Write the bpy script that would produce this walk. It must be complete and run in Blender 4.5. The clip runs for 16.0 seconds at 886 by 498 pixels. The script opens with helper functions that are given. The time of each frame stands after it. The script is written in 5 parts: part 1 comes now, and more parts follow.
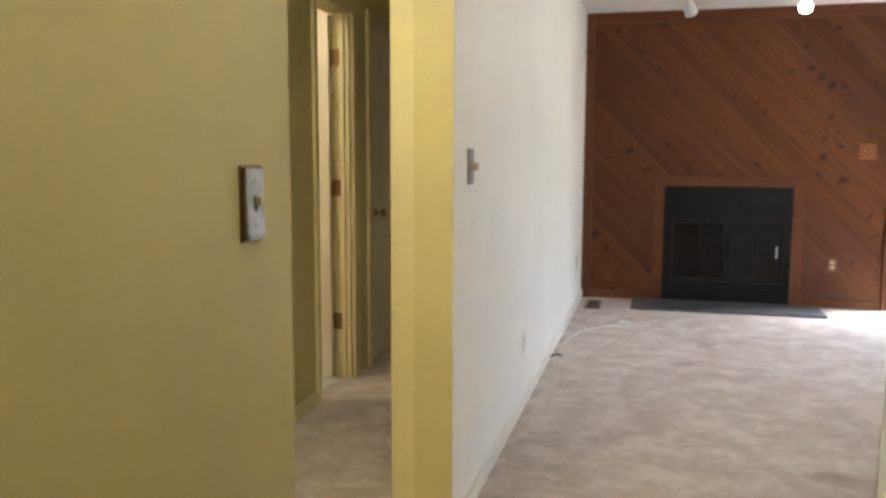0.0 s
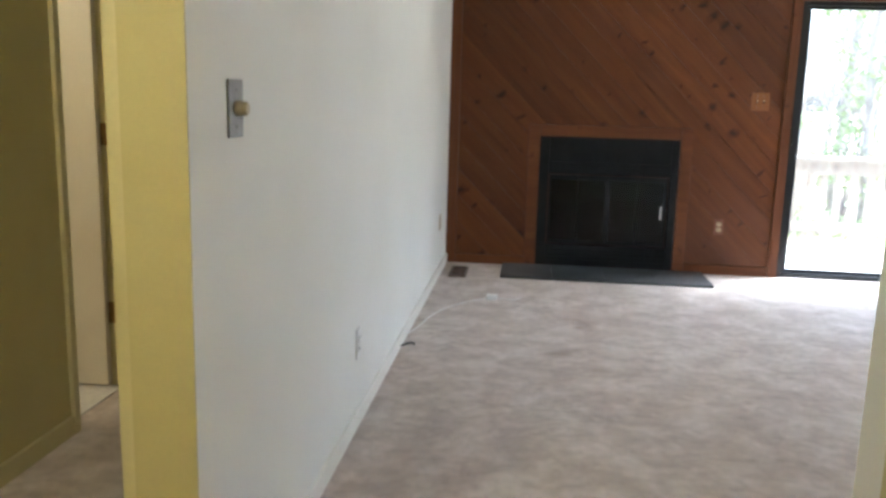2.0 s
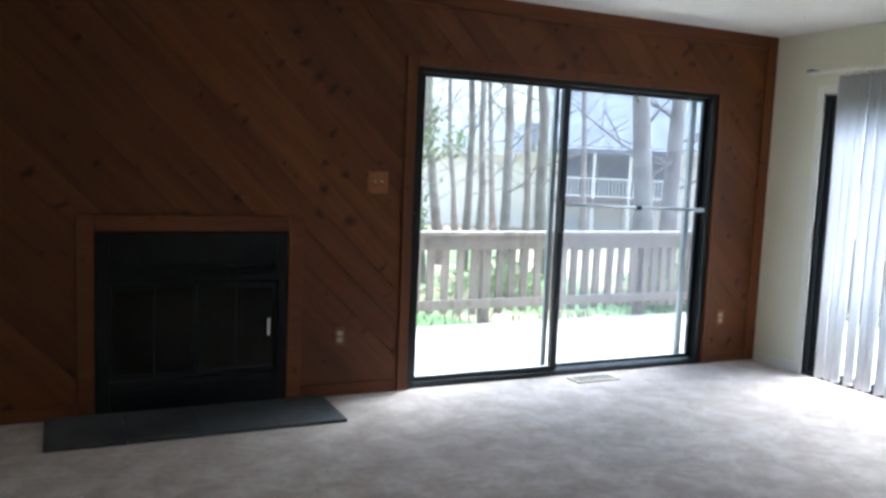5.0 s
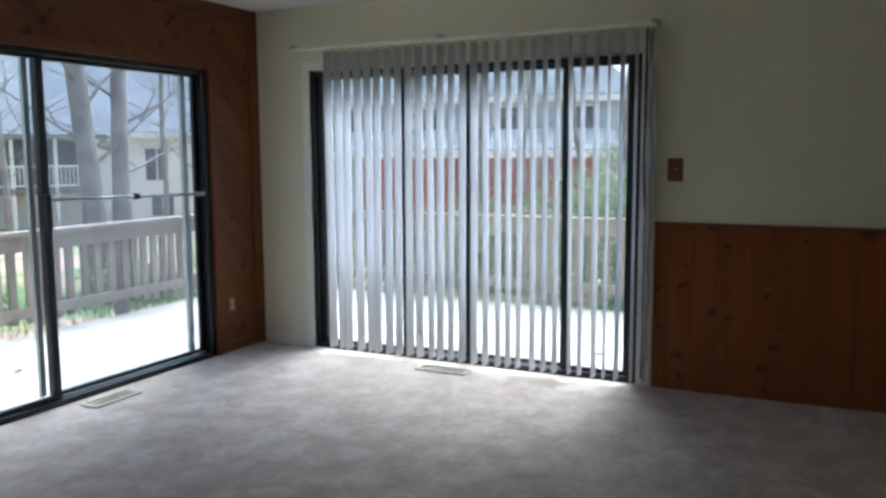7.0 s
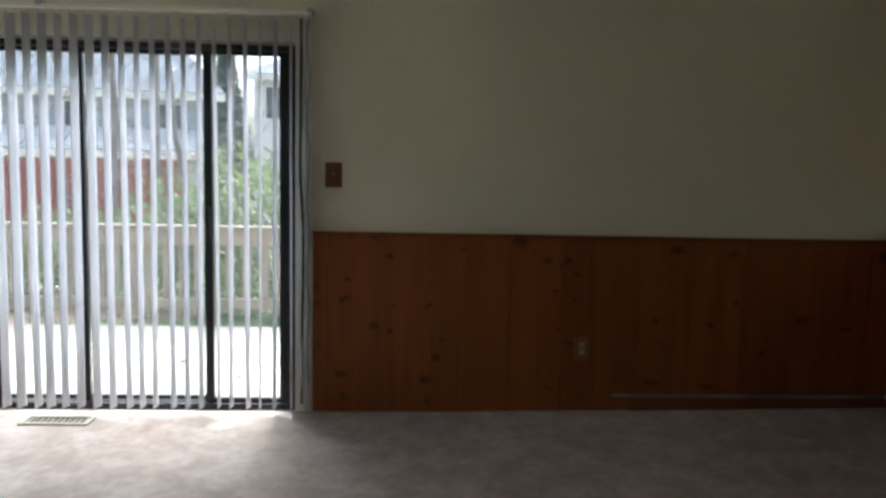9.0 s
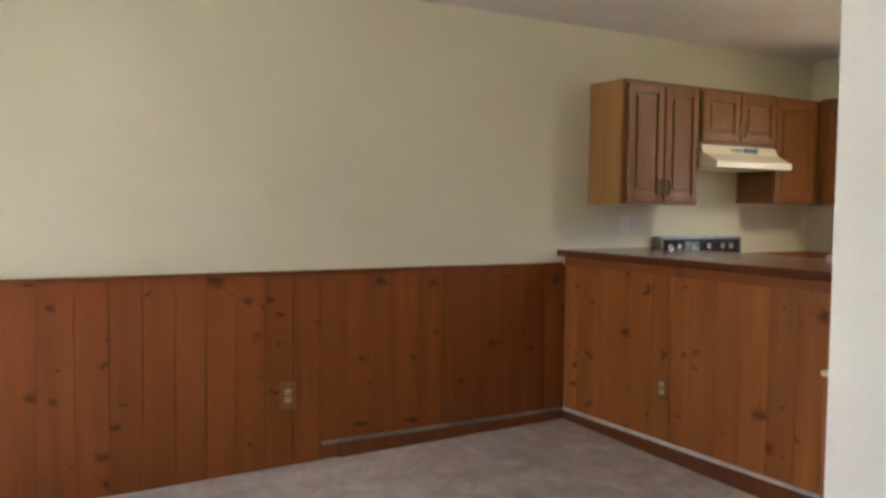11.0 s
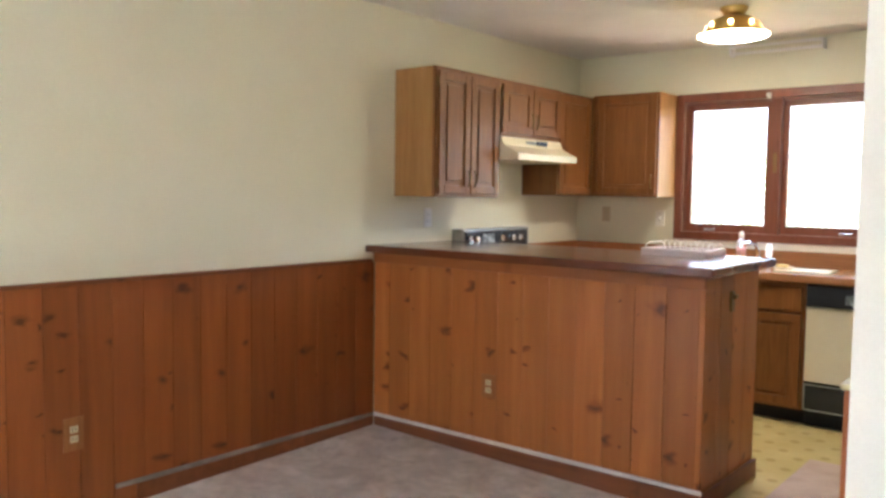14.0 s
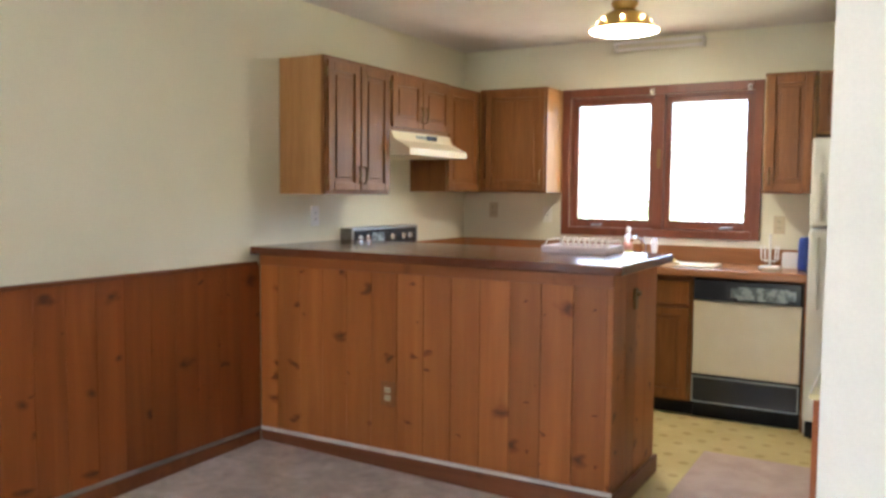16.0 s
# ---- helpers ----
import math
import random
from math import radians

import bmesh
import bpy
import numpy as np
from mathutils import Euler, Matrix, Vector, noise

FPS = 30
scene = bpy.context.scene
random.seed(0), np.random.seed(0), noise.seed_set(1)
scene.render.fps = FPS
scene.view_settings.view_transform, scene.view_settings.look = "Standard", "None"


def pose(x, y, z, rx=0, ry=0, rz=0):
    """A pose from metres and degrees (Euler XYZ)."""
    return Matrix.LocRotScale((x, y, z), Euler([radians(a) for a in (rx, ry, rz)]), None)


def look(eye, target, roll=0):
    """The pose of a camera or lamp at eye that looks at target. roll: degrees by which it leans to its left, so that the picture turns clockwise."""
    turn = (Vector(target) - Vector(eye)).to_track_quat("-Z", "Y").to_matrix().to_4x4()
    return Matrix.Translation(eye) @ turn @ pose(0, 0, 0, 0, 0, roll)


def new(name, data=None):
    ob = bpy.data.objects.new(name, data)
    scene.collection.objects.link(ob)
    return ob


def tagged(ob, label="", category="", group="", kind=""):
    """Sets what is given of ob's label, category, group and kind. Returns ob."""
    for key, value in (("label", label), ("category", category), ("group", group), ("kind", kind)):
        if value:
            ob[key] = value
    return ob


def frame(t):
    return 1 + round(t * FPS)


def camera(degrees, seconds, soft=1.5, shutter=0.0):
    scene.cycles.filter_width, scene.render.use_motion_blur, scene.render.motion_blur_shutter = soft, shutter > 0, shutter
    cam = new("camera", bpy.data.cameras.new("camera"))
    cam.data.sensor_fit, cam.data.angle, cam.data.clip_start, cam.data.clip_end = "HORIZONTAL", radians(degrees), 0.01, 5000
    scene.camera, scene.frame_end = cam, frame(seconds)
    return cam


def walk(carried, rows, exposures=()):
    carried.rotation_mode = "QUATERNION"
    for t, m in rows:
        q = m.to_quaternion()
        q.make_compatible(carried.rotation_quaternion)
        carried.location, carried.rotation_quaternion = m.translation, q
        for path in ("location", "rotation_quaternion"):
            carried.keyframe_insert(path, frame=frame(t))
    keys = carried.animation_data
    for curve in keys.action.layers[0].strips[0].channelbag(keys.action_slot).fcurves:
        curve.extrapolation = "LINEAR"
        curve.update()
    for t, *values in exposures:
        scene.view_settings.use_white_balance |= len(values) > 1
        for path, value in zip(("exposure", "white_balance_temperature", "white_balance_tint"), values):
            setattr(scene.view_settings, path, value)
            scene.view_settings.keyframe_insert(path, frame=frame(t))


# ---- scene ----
cam = camera(56.9, 16.0, soft=3.0)
PATH = [
    (0, (0.611, -1.229, 1.255), (0.112, 0.694, 1.023), 0.2),
    (0.5, (0.605, -0.926, 1.246), (0.162, 1.009, 1.007), 0.9),
    (1, (0.66, -0.676, 1.247), (0.244, 1.259, 0.959), 1.0),
    (1.5, (0.641, -0.389, 1.244), (0.301, 1.55, 0.889), 0.8),
    (2, (0.62, -0.19, 1.245), (0.417, 1.767, 0.882), 1.6),
    (2.5, (0.647, 0.035, 1.251), (0.582, 2.011, 0.945), 1.3),
    (3, (0.596, 0.289, 1.292), (0.662, 2.271, 1.031), 0.5),
    (5.5, (0.505, 1.619, 1.433), (1.647, 3.249, 1.238), 2.1),
    (6, (0.523, 1.768, 1.44), (1.954, 3.15, 1.234), 1.3),
    (6.5, (0.547, 1.926, 1.384), (2.183, 3.056, 1.174), 0.5),
    (7, (0.479, 2.08, 1.413), (2.263, 2.953, 1.18), -0.3),
    (7.5, (0.618, 2.177, 1.455), (2.498, 2.82, 1.221), 0.1),
    (8, (0.751, 2.264, 1.404), (2.698, 2.683, 1.227), 0.8),
    (8.5, (0.823, 2.43, 1.411), (2.807, 2.589, 1.212), 1.1),
    (9, (0.925, 2.591, 1.4), (2.911, 2.491, 1.184), 1.2),
    (9.5, (1.062, 2.72, 1.39), (3.024, 2.373, 1.206), 0.9),
    (10, (1.142, 2.807, 1.363), (3.052, 2.23, 1.221), 0.6),
    (12.5, (1.971, 3.11, 1.334), (3.391, 1.705, 1.239), 1.1),
    (13, (2.037, 3.09, 1.345), (3.412, 1.641, 1.252), 0.8),
    (13.5, (2.079, 3.125, 1.362), (3.402, 1.63, 1.241), 0.7),
    (14, (2.121, 3.19, 1.372), (3.378, 1.641, 1.24), 0.8),
    (14.5, (2.16, 3.205, 1.385), (3.365, 1.616, 1.239), 0.8),
    (15, (2.195, 3.205, 1.392), (3.343, 1.575, 1.237), 0.8),
    (15.5, (2.267, 3.172, 1.384), (3.346, 1.494, 1.238), 0.65),
    (16, (2.37, 3.099, 1.382), (3.358, 1.366, 1.241), 0.5),
]
walk(cam, [(t, look(eye, target, roll)) for t, eye, target, roll in PATH],
     [(0, 4.42, 5500, 10), (1, 4.4, 5400, 8), (2, 4.1, 5250, 7), (3, 3.75, 5200, 6), (5.5, 2.25, 5150, 4), (6.5, 1.9, 5150, 3), (7, 1.72, 5250, 3), (7.5, 1.52, 5350, 3),
      (8.5, 1.6, 5450, 4), (9, 1.95, 5650, 6), (10, 3.15, 5800, 10), (12.5, 4.86, 5550, 10), (14, 4.82, 5550, 10), (16, 4.75, 5500, 10)])

# ---- world, sun and exposure ----
world = bpy.data.worlds.new("overcast_sky")
scene.world = world
world.use_nodes = True
wn, wl = world.node_tree.nodes, world.node_tree.links
sky = wn.new("ShaderNodeTexSky")
sky.sky_type, sky.sun_disc = "NISHITA", False
sky.sun_elevation, sky.sun_rotation = radians(61), radians(81)
sky.dust_density, sky.air_density = 6.0, 1.0
pale = wn.new("ShaderNodeHueSaturation")
pale.inputs["Saturation"].default_value = 0.6
wl.new(sky.outputs[0], pale.inputs["Color"])
wl.new(pale.outputs[0], wn["Background"].inputs["Color"])
wn["Background"].inputs["Strength"].default_value = 0.15
sun = new("sun", bpy.data.lights.new("sun", "SUN"))
sun.data.energy, sun.data.angle, sun.data.color = 2.6, radians(45), (1.0, 0.97, 0.93)
sun.matrix_world = look((13, 2, 24), (0, 0, 0))


# ---- materials ----
def start(name):
    m = bpy.data.materials.new(name)
    m.use_nodes = True
    return m, m.node_tree.nodes, m.node_tree.links, m.node_tree.nodes["Principled BSDF"]


def plain(name, color, rough=0.5, metal=0.0, emit=0.0):
    m, n, l, b = start(name)
    b.inputs["Base Color"].default_value = (*color, 1)
    b.inputs["Roughness"].default_value, b.inputs["Metallic"].default_value = rough, metal
    if emit:
        b.inputs["Emission Color"].default_value = (*color, 1)
        b.inputs["Emission Strength"].default_value = emit
    return m


def coords(n, l, rot=(0, 0, 0), scale=(1, 1, 1), vary=True):
    tc, turn, mp = n.new("ShaderNodeTexCoord"), n.new("ShaderNodeMapping"), n.new("ShaderNodeMapping")
    turn.inputs["Rotation"].default_value, mp.inputs["Scale"].default_value = rot, scale
    l.new(tc.outputs["Object"], turn.inputs["Vector"])
    l.new(turn.outputs[0], mp.inputs["Vector"])
    if vary:
        info, mul, add = n.new("ShaderNodeObjectInfo"), n.new("ShaderNodeVectorMath"), n.new("ShaderNodeVectorMath")
        mul.operation = "MULTIPLY"
        mul.inputs[1].default_value = (13.1, 7.7, 29.3)
        l.new(info.outputs["Random"], mul.inputs[0])
        l.new(mp.outputs[0], add.inputs[0])
        l.new(mul.outputs[0], add.inputs[1])
        return add.outputs[0]
    return mp.outputs[0]


def noise_tex(n, l, vec, scale, detail=4, rough=0.6, dist=0.0):
    t = n.new("ShaderNodeTexNoise")
    t.inputs["Scale"].default_value, t.inputs["Detail"].default_value = scale, detail
    t.inputs["Roughness"].default_value, t.inputs["Distortion"].default_value = rough, dist
    l.new(vec, t.inputs["Vector"])
    return t.outputs["Fac"]


def ramp(n, l, fac, stops):
    r = n.new("ShaderNodeValToRGB")
    r.color_ramp.elements[0].position, r.color_ramp.elements[1].position = stops[0][0], stops[-1][0]
    for p, c in stops[1:-1]:
        r.color_ramp.elements.new(p)
    for e, (p, c) in zip(r.color_ramp.elements, stops):
        e.position, e.color = p, (*c, 1)
    l.new(fac, r.inputs[0])
    return r.outputs[0]


def mixed(n, l, a, b, fac, mode="MIX"):
    m = n.new("ShaderNodeMix")
    m.data_type, m.blend_type = "RGBA", mode
    for sock, v in ((m.inputs[6], a), (m.inputs[7], b), (m.inputs[0], fac)):
        if isinstance(v, tuple):
            sock.default_value = (*v, 1)
        elif isinstance(v, float):
            sock.default_value = v
        else:
            l.new(v, sock)
    return m.outputs[2]


def bumped(n, l, b, height, strength, depth=0.01):
    bp = n.new("ShaderNodeBump")
    bp.inputs["Strength"].default_value, bp.inputs["Distance"].default_value = strength, depth
    l.new(height, bp.inputs["Height"])
    l.new(bp.outputs[0], b.inputs["Normal"])


def mottled(name, c1, c2, big, fine, rough, bump, depth=0.002, amount=0.35, spread=0.12, metal=0.0):
    """Two tones in large soft patches with a fine grain over them."""
    m, n, l, b = start(name)
    v = coords(n, l, vary=False)
    patch = ramp(n, l, noise_tex(n, l, v, big, 3), [(0.5 - spread, c1), (0.5 + spread, c2)])
    grain = noise_tex(n, l, v, fine, 5, 0.7)
    g = ramp(n, l, grain, [(0.25, (0.55, 0.55, 0.55)), (0.75, (1.25, 1.25, 1.25))])
    l.new(mixed(n, l, patch, g, amount, "MULTIPLY"), b.inputs["Base Color"])
    b.inputs["Roughness"].default_value, b.inputs["Metallic"].default_value = rough, metal
    bumped(n, l, b, grain, bump, depth)
    return m


def wood(name, dark, mid, light, rot=(0, 0, 0), rough=0.45, knots=1.0, vary=0.5, fine=38.0):
    """Boards with the grain along the turned local z, with knots, stain and a tone of their own."""
    m, n, l, b = start(name)
    stretched = coords(n, l, rot, (1, 1, 0.07))
    soft = coords(n, l, rot, (1, 1, 1.7))
    grain = noise_tex(n, l, stretched, fine, 5, 0.65, 0.6)
    broad = noise_tex(n, l, stretched, 7, 3, 0.5, 1.0)
    col = ramp(n, l, grain, [(0.2, dark), (0.5, mid), (0.8, light)])
    col = mixed(n, l, col, ramp(n, l, broad, [(0.3, (0.74, 0.70, 0.67)), (0.7, (1.15, 1.15, 1.13))]), 0.6, "MULTIPLY")
    info = n.new("ShaderNodeObjectInfo")
    tone = ramp(n, l, info.outputs["Random"], [(0.0, (1 - 0.45 * vary,) * 3), (1.0, (1 + 0.35 * vary,) * 3)])
    col = mixed(n, l, col, tone, 1.0, "MULTIPLY")
    if knots:
        sep, flat, across = n.new("ShaderNodeSeparateXYZ"), n.new("ShaderNodeCombineXYZ"), n.new("ShaderNodeMath")
        across.operation = "ADD"
        l.new(soft, sep.inputs[0])
        l.new(sep.outputs[0], across.inputs[0])
        l.new(sep.outputs[1], across.inputs[1])
        l.new(across.outputs[0], flat.inputs[0])
        l.new(sep.outputs[2], flat.inputs[1])
        warp = n.new("ShaderNodeTexNoise")
        warp.inputs["Scale"].default_value = 8
        l.new(flat.outputs[0], warp.inputs["Vector"])
        shift = mixed(n, l, flat.outputs[0], warp.outputs["Color"], 0.14)
        vor = n.new("ShaderNodeTexVoronoi")
        vor.voronoi_dimensions = "2D"
        vor.inputs["Scale"].default_value, vor.inputs["Randomness"].default_value = 5.0, 1.0
        l.new(shift, vor.inputs["Vector"])
        size, tint, ratio = n.new("ShaderNodeMath"), n.new("ShaderNodeSeparateColor"), n.new("ShaderNodeMath")
        size.operation, ratio.operation = "MULTIPLY_ADD", "DIVIDE"
        size.inputs[1].default_value, size.inputs[2].default_value = 0.31, 0.006
        l.new(vor.outputs["Color"], tint.inputs[0])
        sq = n.new("ShaderNodeMath")
        sq.operation = "POWER"
        sq.inputs[1].default_value = 2.5
        l.new(tint.outputs[0], sq.inputs[0])
        l.new(sq.outputs[0], size.inputs[0])
        l.new(vor.outputs["Distance"], ratio.inputs[0])
        l.new(size.outputs[0], ratio.inputs[1])
        spot = ramp(n, l, ratio.outputs[0], [(0.2, (0.12, 0.07, 0.05)), (0.42, (0.42, 0.32, 0.26)), (0.75, (0.82, 0.76, 0.70)), (1.0, (1, 1, 1))])
        col = mixed(n, l, col, spot, knots, "MULTIPLY")
    l.new(col, b.inputs["Base Color"])
    b.inputs["Roughness"].default_value = rough
    b.inputs["Specular IOR Level"].default_value = 0.35
    bumped(n, l, b, grain, 0.25, 0.002)
    return m


def glazing(name, haze=0.0, tone=(0.7, 0.75, 0.8), tint=(0.94, 0.96, 0.96)):
    m, n, l, b = start(name)
    n.remove(b)
    clear, gloss, fres, mx = n.new("ShaderNodeBsdfTransparent"), n.new("ShaderNodeBsdfGlossy"), n.new("ShaderNodeLayerWeight"), n.new("ShaderNodeMixShader")
    clear.inputs[0].default_value = (*tint, 1)
    gloss.inputs["Roughness"].default_value = 0.02
    steep, weak = n.new("ShaderNodeMath"), n.new("ShaderNodeMath")
    steep.operation, weak.operation = "POWER", "MULTIPLY_ADD"
    steep.inputs[1].default_value = 5.0
    weak.inputs[1].default_value, weak.inputs[2].default_value = 0.7, 0.03
    l.new(fres.outputs["Facing"], steep.inputs[0])
    l.new(steep.outputs[0], weak.inputs[0])
    l.new(weak.outputs[0], mx.inputs[0])
    l.new(clear.outputs[0], mx.inputs[1])
    l.new(gloss.outputs[0], mx.inputs[2])
    last = mx
    if haze:
        dif, mx2 = n.new("ShaderNodeBsdfDiffuse"), n.new("ShaderNodeMixShader")
        tra, both = n.new("ShaderNodeBsdfTranslucent"), n.new("ShaderNodeAddShader")
        dif.inputs[0].default_value = tra.inputs[0].default_value = (*tone, 1)
        l.new(dif.outputs[0], both.inputs[0])
        l.new(tra.outputs[0], both.inputs[1])
        mx2.inputs[0].default_value = haze
        l.new(mx.outputs[0], mx2.inputs[1])
        l.new(both.outputs[0], mx2.inputs[2])
        last = mx2
    l.new(last.outputs[0], n["Material Output"].inputs["Surface"])
    return m


def thin(name, color, through_color, share=0.4, rough=0.5):
    """Thin stuff that lets some light through."""
    m, n, l, b = start(name)
    b.inputs["Base Color"].default_value, b.inputs["Roughness"].default_value = (*color, 1), rough
    tra, mx = n.new("ShaderNodeBsdfTranslucent"), n.new("ShaderNodeMixShader")
    tra.inputs[0].default_value = (*through_color, 1)
    mx.inputs[0].default_value = share
    l.new(b.outputs[0], mx.inputs[1])
    l.new(tra.outputs[0], mx.inputs[2])
    l.new(mx.outputs[0], n["Material Output"].inputs["Surface"])
    return m


def vinyl_sheet():
    m, n, l, b = start("vinyl_floor")
    v = coords(n, l, (0, 0, radians(45)), (1, 1, 1), vary=False)
    sc, fr, ctr, ln = (n.new("ShaderNodeVectorMath") for _ in range(4))
    sc.operation, fr.operation, ctr.operation, ln.operation = "SCALE", "FRACTION", "SUBTRACT", "LENGTH"
    flat = n.new("ShaderNodeVectorMath")
    flat.operation = "MULTIPLY"
    flat.inputs[1].default_value = (1, 1, 0)
    sc.inputs["Scale"].default_value = 6.6
    ctr.inputs[1].default_value = (0.5, 0.5, 0)
    l.new(v, flat.inputs[0]); l.new(flat.outputs[0], sc.inputs[0]); l.new(sc.outputs[0], fr.inputs[0])
    l.new(fr.outputs[0], ctr.inputs[0]); l.new(ctr.outputs[0], ln.inputs[0])
    motif = ramp(n, l, ln.outputs["Value"], [(0.13, (0.5, 0.42, 0.3)), (0.2, (1, 1, 1))])
    base = ramp(n, l, noise_tex(n, l, v, 3.5, 5), [(0.3, (0.60, 0.48, 0.20)), (0.7, (0.70, 0.58, 0.28))])
    l.new(mixed(n, l, base, motif, 0.42, "MULTIPLY"), b.inputs["Base Color"])
    b.inputs["Roughness"].default_value = 0.2
    bumped(n, l, b, noise_tex(n, l, v, 60, 3), 0.1, 0.001)
    return m


def siding(name, c, pitch):
    m, n, l, b = start(name)
    v = coords(n, l, vary=False)
    w = n.new("ShaderNodeTexWave")
    w.bands_direction, w.wave_profile = "Z", "SAW"
    w.inputs["Scale"].default_value = 0.314 / pitch
    l.new(v, w.inputs["Vector"])
    tone = ramp(n, l, w.outputs["Fac"], [(0.0, (0.72, 0.72, 0.72)), (0.18, (1, 1, 1)), (1.0, (1.06, 1.06, 1.06))])
    dirt = ramp(n, l, noise_tex(n, l, v, 0.6, 5), [(0.3, tuple(0.85 * k for k in c)), (0.7, c)])
    l.new(mixed(n, l, dirt, tone, 1.0, "MULTIPLY"), b.inputs["Base Color"])
    b.inputs["Roughness"].default_value = 0.8
    return m


YELLOW = mottled("yellow_wall_paint", (0.52, 0.46, 0.205), (0.56, 0.50, 0.235), 1.6, 160, 0.55, 0.25, 0.0015, 0.12)
CREAM = mottled("cream_wall_paint", (0.70, 0.675, 0.51), (0.73, 0.705, 0.55), 1.2, 170, 0.6, 0.25, 0.0015, 0.12)
WHITE = mottled("white_wall_paint", (0.76, 0.75, 0.69), (0.79, 0.78, 0.72), 1.3, 170, 0.55, 0.12, 0.0015, 0.12)
CEIL = mottled("textured_ceiling_paint", (0.72, 0.69, 0.64), (0.77, 0.75, 0.70), 2.0, 120, 0.9, 0.8, 0.006, 0.2)
TRIMWHITE = mottled("white_trim_paint", (0.74, 0.72, 0.64), (0.78, 0.76, 0.68), 3.0, 80, 0.4, 0.08, 0.001, 0.12)
TRIMYELLOW = mottled("yellowed_trim_paint", (0.60, 0.54, 0.27), (0.64, 0.58, 0.32), 3.0, 80, 0.4, 0.08, 0.001, 0.12)
DOORWHITE = mottled("warm_white_door_paint", (0.72, 0.66, 0.52), (0.75, 0.70, 0.57), 2.5, 90, 0.42, 0.08, 0.001, 0.12)
# darker tone of the caulk strip, for the east wall
CAULK_E = mottled("darker_caulk", (0.20, 0.18, 0.16), (0.32, 0.29, 0.26), 7, 90, 0.8, 0.4, 0.003, 0.3)
CAULK = mottled("pale_caulk", (0.56, 0.53, 0.49), (0.74, 0.70, 0.66), 7, 90, 0.7, 0.4, 0.003, 0.3)


def carpet_pile():
    m, n, l, b = start("beige_carpet")
    v = coords(n, l, vary=False)
    base = ramp(n, l, noise_tex(n, l, v, 5.5, 3, 0.5, 0.25), [(0.36, (0.46, 0.385, 0.325)), (0.5, (0.535, 0.455, 0.39)), (0.64, (0.62, 0.545, 0.485))])
    mid = ramp(n, l, noise_tex(n, l, v, 22, 3, 0.6, 0.2), [(0.32, (0.87, 0.86, 0.85)), (0.68, (1.09, 1.09, 1.09))])
    tuft = noise_tex(n, l, v, 210, 3, 0.8)
    tt = ramp(n, l, tuft, [(0.3, (0.66, 0.65, 0.64)), (0.7, (1.25, 1.25, 1.25))])
    c = mixed(n, l, mixed(n, l, base, mid, 1.0, "MULTIPLY"), tt, 0.6, "MULTIPLY")
    stain = ramp(n, l, noise_tex(n, l, v, 1.7, 2, 0.4, 0.2), [(0.26, (0.72, 0.66, 0.6)), (0.33, (1, 1, 1))])
    l.new(mixed(n, l, c, stain, 0.8, "MULTIPLY"), b.inputs["Base Color"])
    b.inputs["Roughness"].default_value = 1.0
    b.inputs["Specular IOR Level"].default_value = 0.1
    b.inputs["Sheen Weight"].default_value = 0.25
    bumped(n, l, b, tuft, 0.7, 0.008)
    return m


CARPET = carpet_pile()
VINYL = vinyl_sheet()
TILE = mottled("white_bath_tile", (0.7, 0.68, 0.64), (0.76, 0.74, 0.7), 3, 40, 0.25, 0.05)
MATWEAVE = mottled("brown_mat_weave", (0.46, 0.34, 0.27), (0.55, 0.42, 0.345), 5, 240, 0.95, 0.6, 0.004, 0.5)
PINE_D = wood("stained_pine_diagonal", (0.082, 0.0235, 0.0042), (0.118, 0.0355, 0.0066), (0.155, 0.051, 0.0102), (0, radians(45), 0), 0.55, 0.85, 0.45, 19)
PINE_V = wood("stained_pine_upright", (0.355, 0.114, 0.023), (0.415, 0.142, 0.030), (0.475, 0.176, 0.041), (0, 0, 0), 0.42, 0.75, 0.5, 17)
# redder stain than PINE_V, with the wainscot's dimmer light also in the colour
PINE_E = wood("dimmed_red_pine_upright", (0.205, 0.056, 0.010), (0.245, 0.071, 0.0138), (0.285, 0.090, 0.0185), (0, 0, 0), 0.5, 0.75, 0.28, 17)
PINE_X = wood("stained_pine_along_x", (0.095, 0.0285, 0.0068), (0.135, 0.0415, 0.0100), (0.17, 0.058, 0.0150), (0, radians(90), 0), 0.5, 0.5, 0.3, 30)
PINE_A = wood("stained_pine_apron", (0.25, 0.080, 0.017), (0.30, 0.100, 0.022), (0.35, 0.125, 0.030), (0, radians(90), 0), 0.45, 0.3, 0.2, 24)
PINE_Y = wood("stained_pine_along_y", (0.15, 0.046, 0.013), (0.20, 0.062, 0.018), (0.25, 0.085, 0.026), (radians(90), 0, 0), 0.5, 0.5, 0.3, 30)
PINE_Z = wood("stained_pine_trim", (0.095, 0.0285, 0.0068), (0.135, 0.0415, 0.0100), (0.17, 0.058, 0.0150), (0, 0, 0), 0.5, 0.5, 0.3, 30)
BASEWOOD = wood("dark_stained_baseboard", (0.13, 0.042, 0.014), (0.18, 0.058, 0.018), (0.22, 0.075, 0.024), (0, radians(90), 0), 0.5, 0.3, 0.2, 30)
GROOVE = plain("dark_groove", (0.035, 0.014, 0.007), 0.9)
OAK = wood("honey_oak", (0.14, 0.051, 0.0138), (0.21, 0.084, 0.023), (0.275, 0.122, 0.037), (0, 0, 0), 0.35, 0.0, 0.2, 60)
